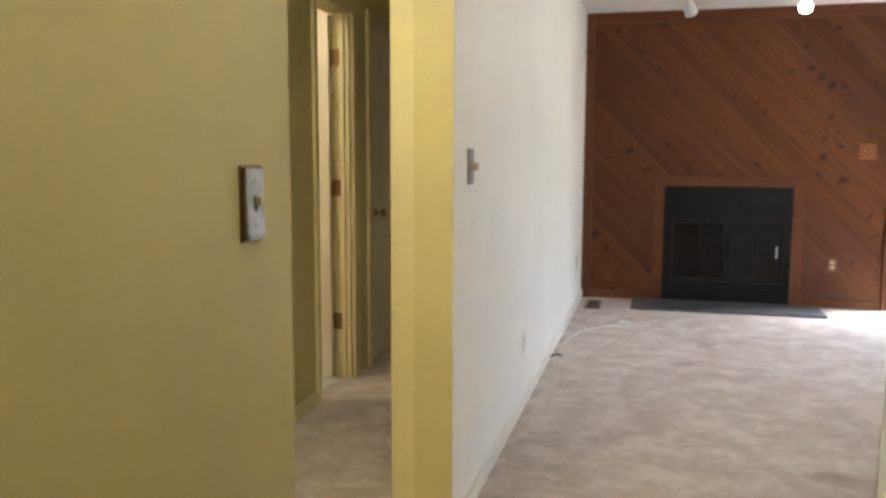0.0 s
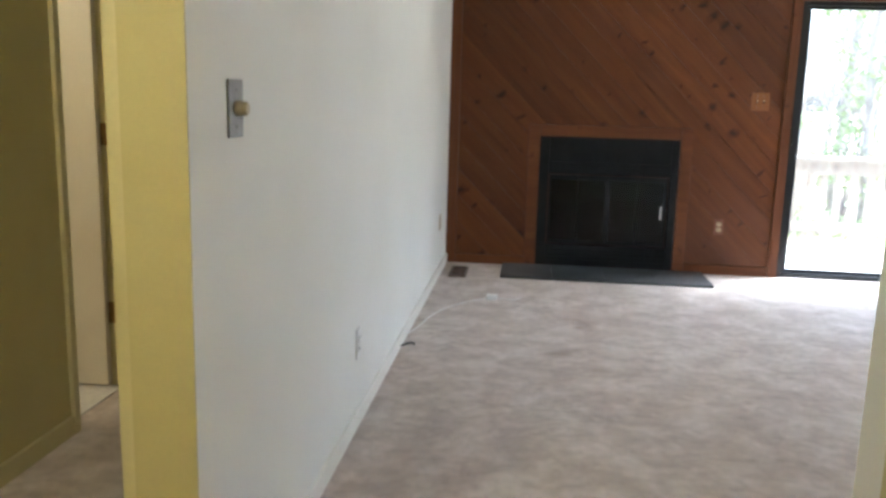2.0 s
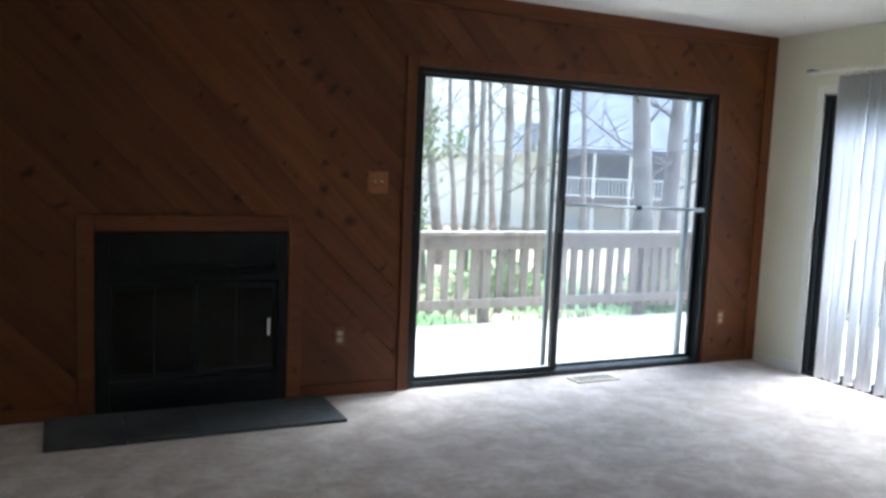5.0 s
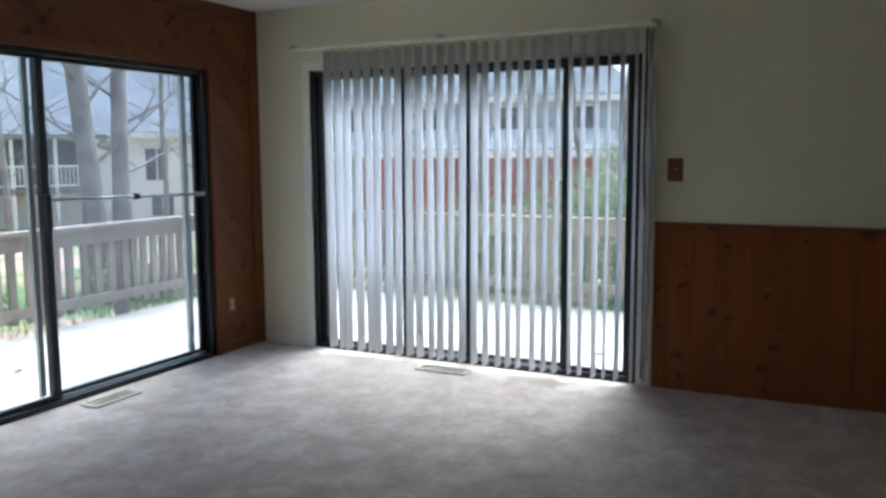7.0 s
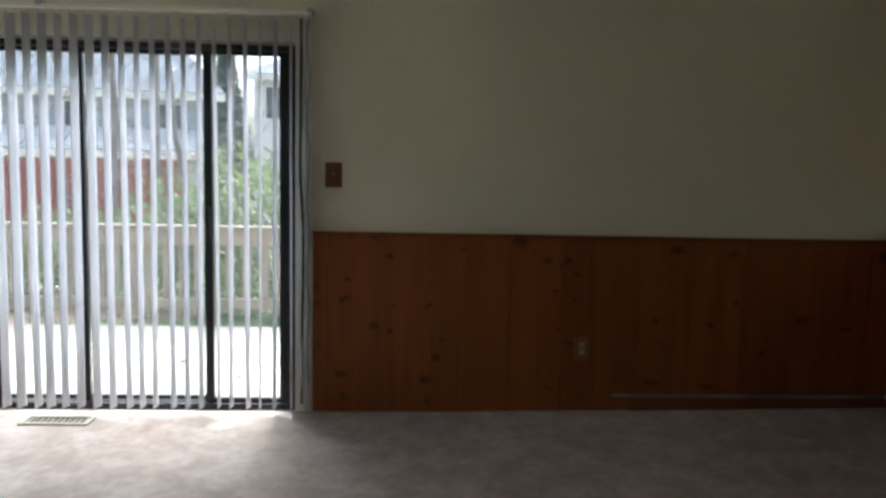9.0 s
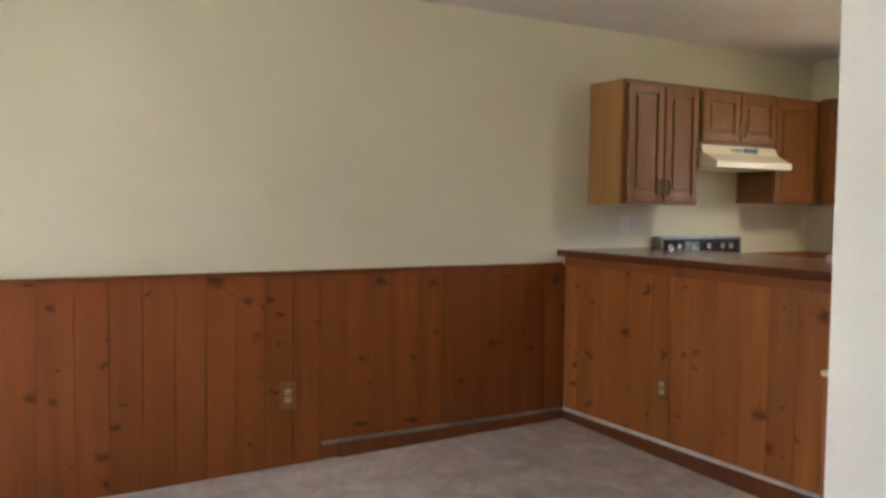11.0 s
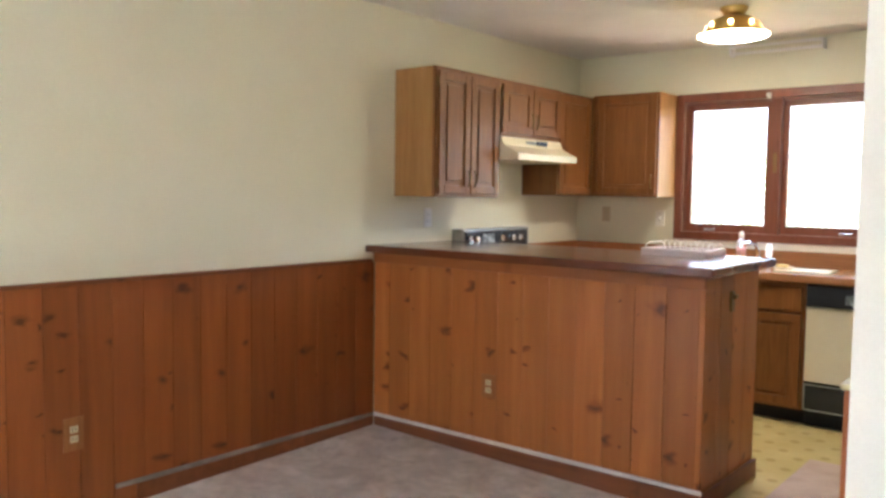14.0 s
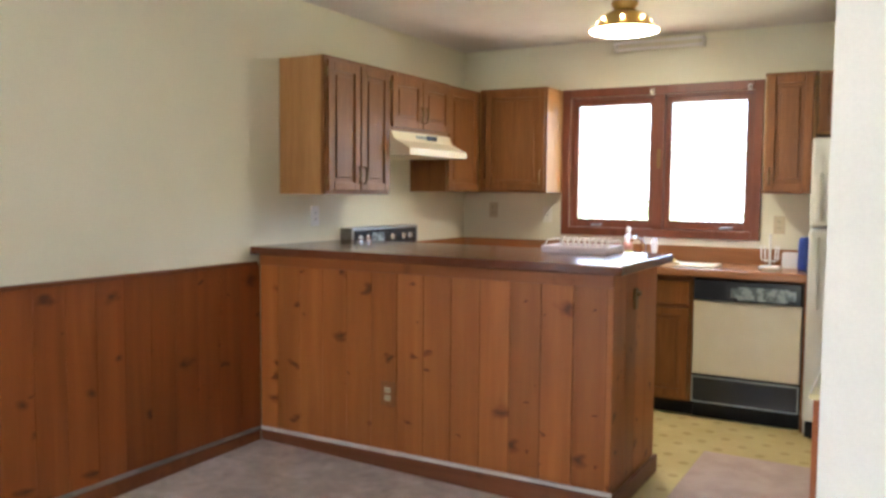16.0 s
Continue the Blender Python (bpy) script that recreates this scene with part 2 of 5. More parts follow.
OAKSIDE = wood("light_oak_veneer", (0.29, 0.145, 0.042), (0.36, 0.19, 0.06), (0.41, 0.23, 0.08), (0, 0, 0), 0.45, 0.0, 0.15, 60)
WINWOOD = wood("mahogany_stained_sash", (0.11, 0.035, 0.019), (0.17, 0.057, 0.031), (0.22, 0.08, 0.046), (0, 0, 0), 0.35, 0.0, 0.2, 60)
BARTOP = wood("dark_laminate_bar_top", (0.11, 0.034, 0.015), (0.15, 0.049, 0.021), (0.19, 0.068, 0.031), (0, radians(90), 0), 0.16, 0.0, 0.1, 40)
LAMINATE = wood("brown_laminate_counter", (0.27, 0.115, 0.045), (0.33, 0.15, 0.062), (0.39, 0.19, 0.085), (0, radians(90), 0), 0.22, 0.0, 0.1, 40)
BRONZE = plain("dark_bronze_aluminium", (0.022, 0.024, 0.026), 0.38, 0.6)
ALU = plain("grey_aluminium", (0.34, 0.38, 0.38), 0.4, 0.7)
BLACKSTEEL = mottled("black_painted_steel", (0.007, 0.007, 0.008), (0.012, 0.012, 0.013), 6, 120, 0.65, 0.12, 0.001, 0.3)
BLACKSTEEL.node_tree.nodes["Principled BSDF"].inputs["Specular IOR Level"].default_value = 0.2
SOOT = mottled("sooty_firebrick", (0.008, 0.0075, 0.007), (0.02, 0.017, 0.014), 5, 60, 0.95, 0.5, 0.004, 0.4)
SMOKED = glazing("smoked_glass", 0.0, tint=(0.26, 0.26, 0.25))
SLATE = mottled("dark_slate", (0.045, 0.048, 0.05), (0.085, 0.088, 0.09), 3.5, 70, 0.5, 0.35, 0.003, 0.4)
CHROME = plain("chrome", (0.75, 0.75, 0.76), 0.14, 1.0)
STEEL = mottled("brushed_steel", (0.26, 0.25, 0.22), (0.34, 0.33, 0.30), 20, 260, 0.42, 0.1, 0.0006, 0.3, metal=0.9)
BRASS = plain("polished_brass", (0.70, 0.50, 0.17), 0.32, 1.0)
OLDBRASS = plain("aged_brass", (0.22, 0.14, 0.06), 0.4, 1.0)
IVORY = plain("ivory_plastic", (0.52, 0.44, 0.28), 0.4)
PLASTIC = plain("white_plastic", (0.78, 0.77, 0.74), 0.38)
BROWNPL = plain("brown_plastic", (0.16, 0.06, 0.03), 0.4)
WOODPL = wood("wooden_switch_plate", (0.19, 0.075, 0.022), (0.25, 0.10, 0.03), (0.30, 0.13, 0.04), (0, 0, 0), 0.4, 0.0, 0.1, 50)
DARKHOLE = plain("dark_slot", (0.01, 0.01, 0.01), 0.8)
REGISTER = mottled("cream_enamel", (0.50, 0.45, 0.34), (0.60, 0.54, 0.42), 20, 90, 0.75, 0.2, 0.001, 0.3)
REGDARK = mottled("brown_enamel", (0.10, 0.065, 0.045), (0.15, 0.10, 0.07), 20, 90, 0.5, 0.2, 0.001, 0.3)
VANE = thin("pale_pvc_vane", (0.82, 0.80, 0.78), (0.74, 0.76, 0.82), 0.5, 0.45)
GLASS = glazing("window_glass", 0.012, (0.8, 0.84, 0.9))
SCREEN = glazing("screened_glass", 0.028, (0.76, 0.78, 0.84), (0.84, 0.865, 0.90))
ALMOND = mottled("almond_enamel", (0.70, 0.62, 0.44), (0.73, 0.66, 0.49), 4, 140, 0.3, 0.06, 0.0008, 0.1)
FRIDGE = mottled("cream_pebbled_enamel", (0.72, 0.69, 0.58), (0.75, 0.72, 0.62), 4, 300, 0.4, 0.2, 0.001, 0.12)
BLACKGLOSS = plain("black_enamel", (0.022, 0.024, 0.03), 0.22)
LABELGREY = mottled("torn_grey_film", (0.10, 0.125, 0.135), (0.34, 0.39, 0.40), 22, 90, 0.5, 0.3, 0.002, 0.4, 0.06)
DIFFUSER = plain("lit_glass_bowl", (1.0, 0.84, 0.58), 0.4, 0.0, 3.0)
STARLIT = plain("lit_star_piercing", (1.0, 0.78, 0.42), 0.4, 0.0, 0.8)
BULB = plain("lit_spot_bulb", (1.0, 0.82, 0.55), 0.4, 0.0, 40.0)
GREYPAINT = plain("grey_lamp_enamel", (0.55, 0.56, 0.54), 0.4)
BLUE = plain("blue_plastic", (0.02, 0.05, 0.28), 0.35)
PINK = plain("pale_pink_plastic", (0.84, 0.78, 0.83), 0.4)
CLEAR = glazing("clear_plastic", 0.25, (0.8, 0.82, 0.85))
LEMON = plain("yellow_liquid_label", (0.75, 0.55, 0.12), 0.4)
ROSE = plain("pink_label", (0.74, 0.42, 0.42), 0.4)
SPONGE = mottled("yellow_sponge", (0.6, 0.45, 0.15), (0.7, 0.55, 0.22), 20, 120, 0.9, 0.5)
DECKWOOD = wood("weathered_deck_boards", (0.34, 0.305, 0.25), (0.44, 0.40, 0.335), (0.52, 0.48, 0.41), (radians(90), 0, 0), 0.85, 0.25, 0.35, 30)
RAILWOOD = wood("weathered_rail_timber", (0.155, 0.13, 0.103), (0.23, 0.195, 0.157), (0.305, 0.265, 0.215), (0, 0, 0), 0.9, 0.3, 0.5, 26)
BARK = mottled("grey_brown_bark", (0.175, 0.15, 0.132), (0.29, 0.255, 0.23), 3, 22, 0.95, 0.9, 0.02, 0.6)
LEAF = thin("green_leaves", (0.16, 0.20, 0.085), (0.20, 0.25, 0.09), 0.3, 0.6)
GRASS = thin("low_green_grass", (0.10, 0.14, 0.055), (0.12, 0.17, 0.05), 0.3, 0.7)
DRYLEAF = mottled("dry_brown_leaf", (0.16, 0.09, 0.045), (0.24, 0.14, 0.07), 30, 200, 0.9, 0.3, 0.001, 0.4)
LEAFDARK = thin("dark_evergreen_needles", (0.07, 0.10, 0.075), (0.08, 0.12, 0.07), 0.25, 0.6)


def ground_stuff():
    m, n, l, b = start("grass_and_leaf_litter")
    v = coords(n, l, vary=False)
    patch = ramp(n, l, noise_tex(n, l, v, 0.35, 5, 0.65, 0.6), [(0.44, (0.36, 0.235, 0.18)), (0.50, (0.26, 0.20, 0.11)), (0.56, (0.085, 0.15, 0.042))])
    fine = ramp(n, l, noise_tex(n, l, v, 14, 5, 0.8), [(0.3, (0.5, 0.5, 0.5)), (0.7, (1.4, 1.4, 1.4))])
    l.new(mixed(n, l, patch, fine, 0.8, "MULTIPLY"), b.inputs["Base Color"])
    b.inputs["Roughness"].default_value = 1.0
    bumped(n, l, b, noise_tex(n, l, v, 18, 4), 0.8, 0.05)
    return m


GROUND = ground_stuff()
SIDE_BEIGE = siding("beige_lap_siding", (0.88, 0.83, 0.71), 0.2)
SIDE_BLUE = siding("blue_grey_lap_siding", (0.46, 0.49, 0.52), 0.15)
SIDE_WHITE = siding("white_lap_siding", (0.74, 0.74, 0.72), 0.15)
# dark tone painted in for the shaded depth of a porch
PORCHSHADE = mottled("porch_shade_colour", (0.09, 0.10, 0.12), (0.13, 0.145, 0.165), 2, 20, 0.7, 0.2)
SHINGLE = mottled("blue_grey_shingles", (0.105, 0.113, 0.128), (0.165, 0.175, 0.192), 0.9, 9, 0.9, 0.6, 0.02, 0.5)
DARKWIN = plain("dark_window_glass", (0.05, 0.06, 0.075), 0.08)
FENCERED = wood("red_stained_fence_boards", (0.22, 0.05, 0.03), (0.30, 0.075, 0.045), (0.36, 0.10, 0.06), (0, 0, 0), 0.85, 0.0, 0.3, 20)


# ---- mesh helpers ----
ORIGIN = {}


def bx(bm, x0, x1, y0, y1, z0, z1, bevel=0.0):
    """A box; bevel rounds all its edges."""
    vs = [bm.verts.new((x, y, z)) for z in (z0, z1) for x, y in ((x0, y0), (x1, y0), (x1, y1), (x0, y1))]
    fs = [bm.faces.new([vs[i] for i in f]) for f in ((3, 2, 1, 0), (4, 5, 6, 7), (0, 1, 5, 4), (1, 2, 6, 5), (2, 3, 7, 6), (3, 0, 4, 7))]
    if bevel:
        edges = list({e for f in fs for e in f.edges})
        bmesh.ops.bevel(bm, geom=edges, offset=bevel, segments=2, affect="EDGES", profile=0.6)
    return bm


def box(x0, x1, y0, y1, z0, z1, bevel=0.0):
    return bx(bmesh.new(), x0, x1, y0, y1, z0, z1, bevel)


def boxes(*rows, bevel=0.0):
    bm = bmesh.new()
    for r in rows:
        bx(bm, *r, bevel=bevel)
    return bm


def lathe(rings, centre=(0, 0, 0), axis="z", seg=24, bm=None):
    """Rings of (radius, height) turned about an axis through centre."""
    bm = bm or bmesh.new()
    c, made = Vector(centre), []
    for r, h in rings:
        row = []
        for i in range(seg):
            a = 2 * math.pi * i / seg
            p, q = r * math.cos(a), r * math.sin(a)
            row.append(bm.verts.new(c + Vector({"z": (p, q, h), "x": (h, p, q), "y": (q, h, p)}[axis])))
        made.append(row)
    for a, b in zip(made, made[1:]):
        for i in range(seg):
            bm.faces.new((a[i], a[(i + 1) % seg], b[(i + 1) % seg], b[i])).smooth = True
    bm.faces.new(made[0][::-1])
    bm.faces.new(made[-1])
    return bm


def tube(pts, radii, seg=8, bm=None):
    """A round tube along points, with a radius at each (or one for all)."""
    bm = bm or bmesh.new()
    pts = [Vector(p) for p in pts]
    radii = radii if isinstance(radii, (list, tuple)) else [radii] * len(pts)
    rows = []
    for i, p in enumerate(pts):
        d = (pts[min(i + 1, len(pts) - 1)] - pts[max(i - 1, 0)]).normalized()
        u = d.orthogonal().normalized() if abs(d.z) > 0.9 else d.cross(Vector((0, 0, 1))).normalized()
        if abs(d.z) > 0.9:
            u = Vector((1, 0, 0)) - d * d.x
            u.normalize()
        w = d.cross(u)
        rows.append([bm.verts.new(p + (u * math.cos(2 * math.pi * k / seg) + w * math.sin(2 * math.pi * k / seg)) * radii[i]) for k in range(seg)])
    for a, b in zip(rows, rows[1:]):
        for k in range(seg):
            bm.faces.new((a[k], a[(k + 1) % seg], b[(k + 1) % seg], b[k])).smooth = True
    bm.faces.new(rows[0][::-1])
    bm.faces.new(rows[-1])
    return bm


def thing(name, base, label, category, group=""):
    ob = new(name)
    ob.empty_display_size = 0.1
    ob.location = base
    ORIGIN[ob] = Vector(base)
    return tagged(ob, label, category, group)


def finish(name, bm, material):
    bmesh.ops.recalc_face_normals(bm, faces=bm.faces)
    me = bpy.data.meshes.new(name)
    bm.to_mesh(me)
    bm.free()
    me.materials.append(material)
    return new(name, me)


def part(name, bm, material, parent, label=""):
    """One mesh under a thing or a part; the shape is given in world places."""
    o = ORIGIN[parent]
    bmesh.ops.translate(bm, verts=bm.verts, vec=-o)
    ob = finish(name, bm, material)
    ob.parent = parent
    ORIGIN[ob] = o
    if label:
        tagged(ob, label)
    return ob


def single(name, bm, material, label, category, group="", kind=""):
    ob = finish(name, bm, material)
    ORIGIN[ob] = Vector((0, 0, 0))
    return tagged(ob, label, category, group, kind)


def built(name, bm, material, label, category=""):
    return single(name, bm, material, label, category or name.split("_")[0], kind="structure")


def piece(name, mesh, parent, place):
    """A repeat that shares its mesh with others, under a parent."""
    ob = new(name, mesh)
    ob.parent = parent
    ob.location = Vector(place) - ORIGIN[parent]
    ORIGIN[ob] = Vector(place)
    return ob


def mesh_of(name, bm, material):
    bmesh.ops.recalc_face_normals(bm, faces=bm.faces)
    me = bpy.data.meshes.new(name)
    bm.to_mesh(me)
    bm.free()
    me.materials.append(material)
    return me


# ---- the plan ----
E, N, S, H = 5.38, 6.0, -2.5, 2.44      # east face, north face, kitchen's south face, ceiling
HALL_N, HALL_S = 1.245, 0.075           # opening from the entry to the hall
PX0, PX1, PY = 1.295, 2.503, 1.42         # closet block between entry and kitchen
HX = -1.0                               # hall's west face
BATH0, BATH1 = 2.505, 2.99               # bathroom doorway
D2A, D2B = 3.27, 4.0                    # closed hall door
S1A, S1B, SH = 2.46, 4.87, 2.0          # north glass door
S2A, S2B = 3.17, 5.53                   # east glass door
WXA, WXB, WZA, WZB = 3.26, 4.51, 1.12, 2.06   # kitchen window

fm_ = boxes((-1.1, E, -2.6, 6.0, -0.12, 0.0))
# the carpet climbs a little towards the dining corner
ca, cb, cc, cd = [fm_.verts.new(q) for q in ((E - 0.001, -0.20, 0.045), (3.62, -0.20, 0.0008), (E - 0.001, 2.3, 0.0008), (E - 0.001, -0.20, -0.02))]
for f in ((ca, cc, cb), (ca, cb, cd), (ca, cd, cc), (cb, cc, cd)):
    fm_.faces.new(f)
floor = built("floor", fm_, CARPET, "mottled beige wall-to-wall carpet with worn patches", "carpet")
built("floor_kitchen", box(1.7, E, S, -0.20, 0.0, 0.006), VINYL, "yellow patterned vinyl sheet floor in the kitchen", "vinyl floor")
built("floor_bathroom", box(-2.6, -1.06, 1.6, 3.9, -0.1, 0.004), TILE, "white bathroom floor beyond the open door", "tiles")
built("ceiling", box(-2.7, E + 0.15, -2.75, N + 0.15, H, H + 0.15), CEIL, "off-white textured ceiling", "ceiling")
wall_north = built("wall_north", boxes((-0.12, S1A, N + 0.012, N + 0.15, -0.12, H), (S1B, E + 0.15, N + 0.012, N + 0.15, -0.12, H),
                                       (S1A, S1B, N + 0.012, N + 0.15, SH, H), (S1A, S1B, N + 0.012, N + 0.15, -0.12, 0.0)), GROOVE,
                   "wall clad in diagonal knotty stained pine boards", "wall")
wall_east = built("wall_east", boxes((E, E + 0.15, S2B, N + 0.012, -0.12, H), (E, E + 0.15, S - 0.15, S2A, -0.12, H),
                                     (E, E + 0.15, S2A, S2B, SH, H), (E, E + 0.15, S2A, S2B, -0.12, 0.0)), CREAM,
                  "cream painted wall above pine wainscot", "wall")
built("wall_west", box(-0.12, 0.0, HALL_N + 0.002, N + 0.012, 0.0, H), WHITE, "white painted living room wall", "wall")
built("wall_west_end", box(-0.125, 0.002, HALL_N - 0.004, HALL_N + 0.001, 0.0, H), YELLOW, "yellow painted end of the white wall", "wall")
built("wall_entry", boxes((-0.12, 0.0, -2.6, HALL_S, 0.0, H), (-0.12, PX0, -2.72, -2.6, 0.0, H)), YELLOW, "yellow painted entry wall", "wall")
for wname, row in (("wall_closet_north", (PX0, PX1, PY - 0.12, PY, 0.0, H)), ("wall_closet_east", (PX1 - 0.12, PX1, -0.7, PY - 0.12, 0.0, H)), ("wall_closet_south", (1.7, PX1 - 0.12, -0.82, -0.7, 0.0, H))):
    built(wname, box(*row), WHITE, "white painted wall between entry and kitchen", "wall")
built("wall_closet_side", box(PX0 - 0.003, PX0 + 0.1, -2.6, PY - 0.122, 0.0, H), YELLOW, "yellow painted side wall of the entry", "wall")
built("wall_kitchen_west", box(1.58, 1.7, S - 0.15, -0.7, 0.0, H), CREAM, "cream kitchen side wall behind the refrigerator", "wall")
wall_south = built("wall_south", boxes((1.58, WXA, S - 0.15, S, 0.0, H), (WXB, E, S - 0.15, S, 0.0, H), (WXA, WXB, S - 0.15, S, 0.0, WZA), (WXA, WXB, S - 0.15, S, WZB, H)),
                   CREAM, "cream kitchen wall with a wooden window", "wall")
for wname, row in (("wall_hall_south", (HX - 0.12, HX, -0.6, BATH0, 0.0, H)), ("wall_hall_pier", (HX - 0.12, HX, BATH1, D2A, 0.0, H)), ("wall_hall_north", (HX - 0.12, HX, D2B, 5.4, 0.0, H)),
                   ("wall_over_bath_door", (HX - 0.12, HX, BATH0, BATH1, 2.0, H)), ("wall_over_closet_door", (HX - 0.12, HX, D2A, D2B, 2.0, H)),
                   ("wall_hall_end_south", (HX, -0.12, -0.72, -0.6, 0.0, H)), ("wall_hall_end_north", (HX, -0.12, 5.4, 5.52, 0.0, H))):
    built(wname, box(*row), YELLOW, "olive-yellow painted hall wall", "wall")
built("wall_bathroom", boxes((-2.7, -2.58, 1.5, 4.0, 0.0, H), (-2.58, HX - 0.12, 1.5, 1.62, 0.0, H), (-2.58, HX - 0.12, 3.88, 4.0, 0.0, H)), DOORWHITE,
      "pale bathroom walls beyond the doorway", "wall")

# baseboards and trims
built("baseboard_west", box(0.0, 0.014, HALL_N, N, 0.0, 0.07, 0.004), TRIMWHITE, "white painted baseboard", "baseboard")
built("baseboard_hall", boxes((HX, HX + 0.014, -0.6, BATH0 - 0.036, 0.0, 0.07), bevel=0.004), TRIMYELLOW, "yellowed painted baseboard in the hall", "baseboard")
built("baseboard_entry", box(0.0, 0.014, -2.6, HALL_S, 0.0, 0.07, 0.004), TRIMYELLOW, "yellowed painted baseboard in the entry", "baseboard")
built("baseboard_east", box(E - 0.03, E - 0.012, -0.17, 1.30, 0.0, 0.093, 0.004), BASEWOOD, "brown stained baseboard under the wainscot", "baseboard")
built("caulk_east", box(E - 0.024, E - 0.012, -0.18, 1.4, 0.094, 0.113, 0.003), CAULK_E, "pale strip of bare wall edge above the baseboard", "trim")
built("baseboard_northeast", box(E - 0.014, E, S2B + 0.06, N - 0.03, 0.0, 0.07, 0.004), TRIMWHITE, "white painted baseboard beside the glass door", "baseboard")
built("trim_hall_corner", box(-0.282, -0.121, 1.48, 1.60, 0.0, H, 0.004), TRIMYELLOW, "yellowed painted return just inside the hall", "trim")
built("trim_corner_northwest", box(0.0, 0.075, N - 0.016, N + 0.012, 0.0, H, 0.003), PINE_Z, "stained pine corner board", "trim")
built("trim_corner_northeast", box(E - 0.095, E, N - 0.016, N + 0.012, 0.0, H, 0.003), PINE_Z, "stained pine corner board", "trim")
built("trim_top_north", box(0.077, E - 0.097, N - 0.014, N + 0.012, H - 0.09, H, 0.003), PINE_X, "stained pine board under the ceiling", "trim")
built("trim_base_north", boxes((0.077, 0.60, N - 0.012, N + 0.012, 0.0, 0.07), (1.798, S1A - 0.06, N - 0.012, N + 0.012, 0.0, 0.07), (S1B + 0.06, E - 0.097, N - 0.012, N + 0.012, 0.0, 0.07), bevel=0.003),
      PINE_X, "stained pine baseboard", "baseboard")
built("trim_fireplace", boxes((0.60, 0.685, N - 0.014, N + 0.012, 0.0, 1.075), (1.71, 1.795, N - 0.014, N + 0.012, 0.0, 1.075), (0.687, 1.708, N - 0.014, N + 0.012, 0.99, 1.075), bevel=0.003),
      PINE_X, "stained pine boards framing the fireplace", "trim")
built("trim_glass_door_north", boxes((S1A - 0.055, S1A + 0.012, N - 0.016, N + 0.12, 0.0, SH + 0.045), (S1B - 0.012, S1B + 0.055, N - 0.016, N + 0.12, 0.0, SH + 0.045),
                                     (S1A + 0.014, S1B - 0.014, N - 0.016, N + 0.12, SH - 0.012, SH + 0.045), bevel=0.003), PINE_Z,
      "stained pine casing round the glass door", "trim")
built("trim_glass_door_east", boxes((E - 0.012, E + 0.1, S2A - 0.085, S2A, 0.0, SH + 0.06), (E - 0.012, E + 0.1, S2B, S2B + 0.06, 0.0, SH + 0.06), (E - 0.012, E + 0.1, S2A + 0.002, S2B - 0.002, SH, SH + 0.06), bevel=0.003),
      TRIMWHITE, "white painted casing round the east glass door", "trim")
built("rail_wainscot_east", box(E - 0.028, E, -0.16, 3.075, 0.985, 1.003, 0.004), PINE_Y, "stained pine cap on the wainscot", "trim")


# ---- glass doors ----
def sliding_door(name, axis, a, b, plane, stiles, label, screen):
    """Frame, glass panels and stiles of a sliding door along an axis, from a to b."""
    mid = (a + b) / 2
    base = (mid, plane + 0.06, 0.0) if axis == "x" else (plane + 0.06, mid, 0.0)
    door = tagged(thing(name, base, label, "glass door"), kind="structure")

    def bar(u0, u1, d0, d1, z0, z1, bevel=0.004):
        return box(u0, u1, plane + d0, plane + d1, z0, z1, bevel) if axis == "x" else box(plane + d0, plane + d1, u0, u1, z0, z1, bevel)

    for u0, u1 in ((a, a + 0.045), (b - 0.045, b)):
        part("side_jamb", bar(u0, u1, 0.01, 0.12, 0.0, SH - 0.012), BRONZE, door)
    part("head_track", bar(a + 0.046, b - 0.046, 0.012, 0.12, SH - 0.044, SH - 0.013), BRONZE, door)
    sill = part("sill_track", bar(a + 0.046, b - 0.046, 0.005, 0.12, 0.0, 0.035), BRONZE, door)
    part("track_groove", bar(a + 0.05, b - 0.05, 0.05, 0.06, 0.0355, 0.042, 0.0), ALU, sill)
    panels = []
    for u0, u1, d, scr in stiles:
        pn = part("sliding_panel", boxes(*[(u0 + k, u1 - j, plane + d, plane + d + 0.03, z0, z1) if axis == "x" else (plane + d, plane + d + 0.03, u0 + k, u1 - j, z0, z1)
                                           for k, j, z0, z1 in ((0, u1 - u0 - 0.045, 0.036, SH - 0.045), (u1 - u0 - 0.045, 0, 0.036, SH - 0.045), (0.045, 0.045, 0.036, 0.062), (0.045, 0.045, SH - 0.068, SH - 0.045))], bevel=0.003), BRONZE, door)
        g = part("pane", bar(u0 + 0.043, u1 - 0.043, d + 0.012, d + 0.018, 0.06, SH - 0.066, 0.0), SCREEN if scr else GLASS, pn)
        g.visible_shadow = False
        panels.append(pn)
    return door, panels


door_n, pans = sliding_door("door_north", "x", S1A + 0.012, S1B - 0.012, N + 0.0, [(2.50, 3.60, 0.03, False), (3.57, 4.83, 0.07, True)],
                            "dark bronze sliding glass door onto the deck, closed", True)
part("screen_stile", boxes((3.525, 3.56, N + 0.105, N + 0.13, 0.05, SH - 0.06), (4.705, 4.75, N + 0.105, N + 0.13, 0.05, SH - 0.06), bevel=0.003), ALU, door_n, "grey aluminium screen door stiles")
part("pull_handle", boxes((3.555, 3.585, N + 0.0, N + 0.03, 0.98, 1.20), bevel=0.006), BRONZE, pans[0], "black pull handle")
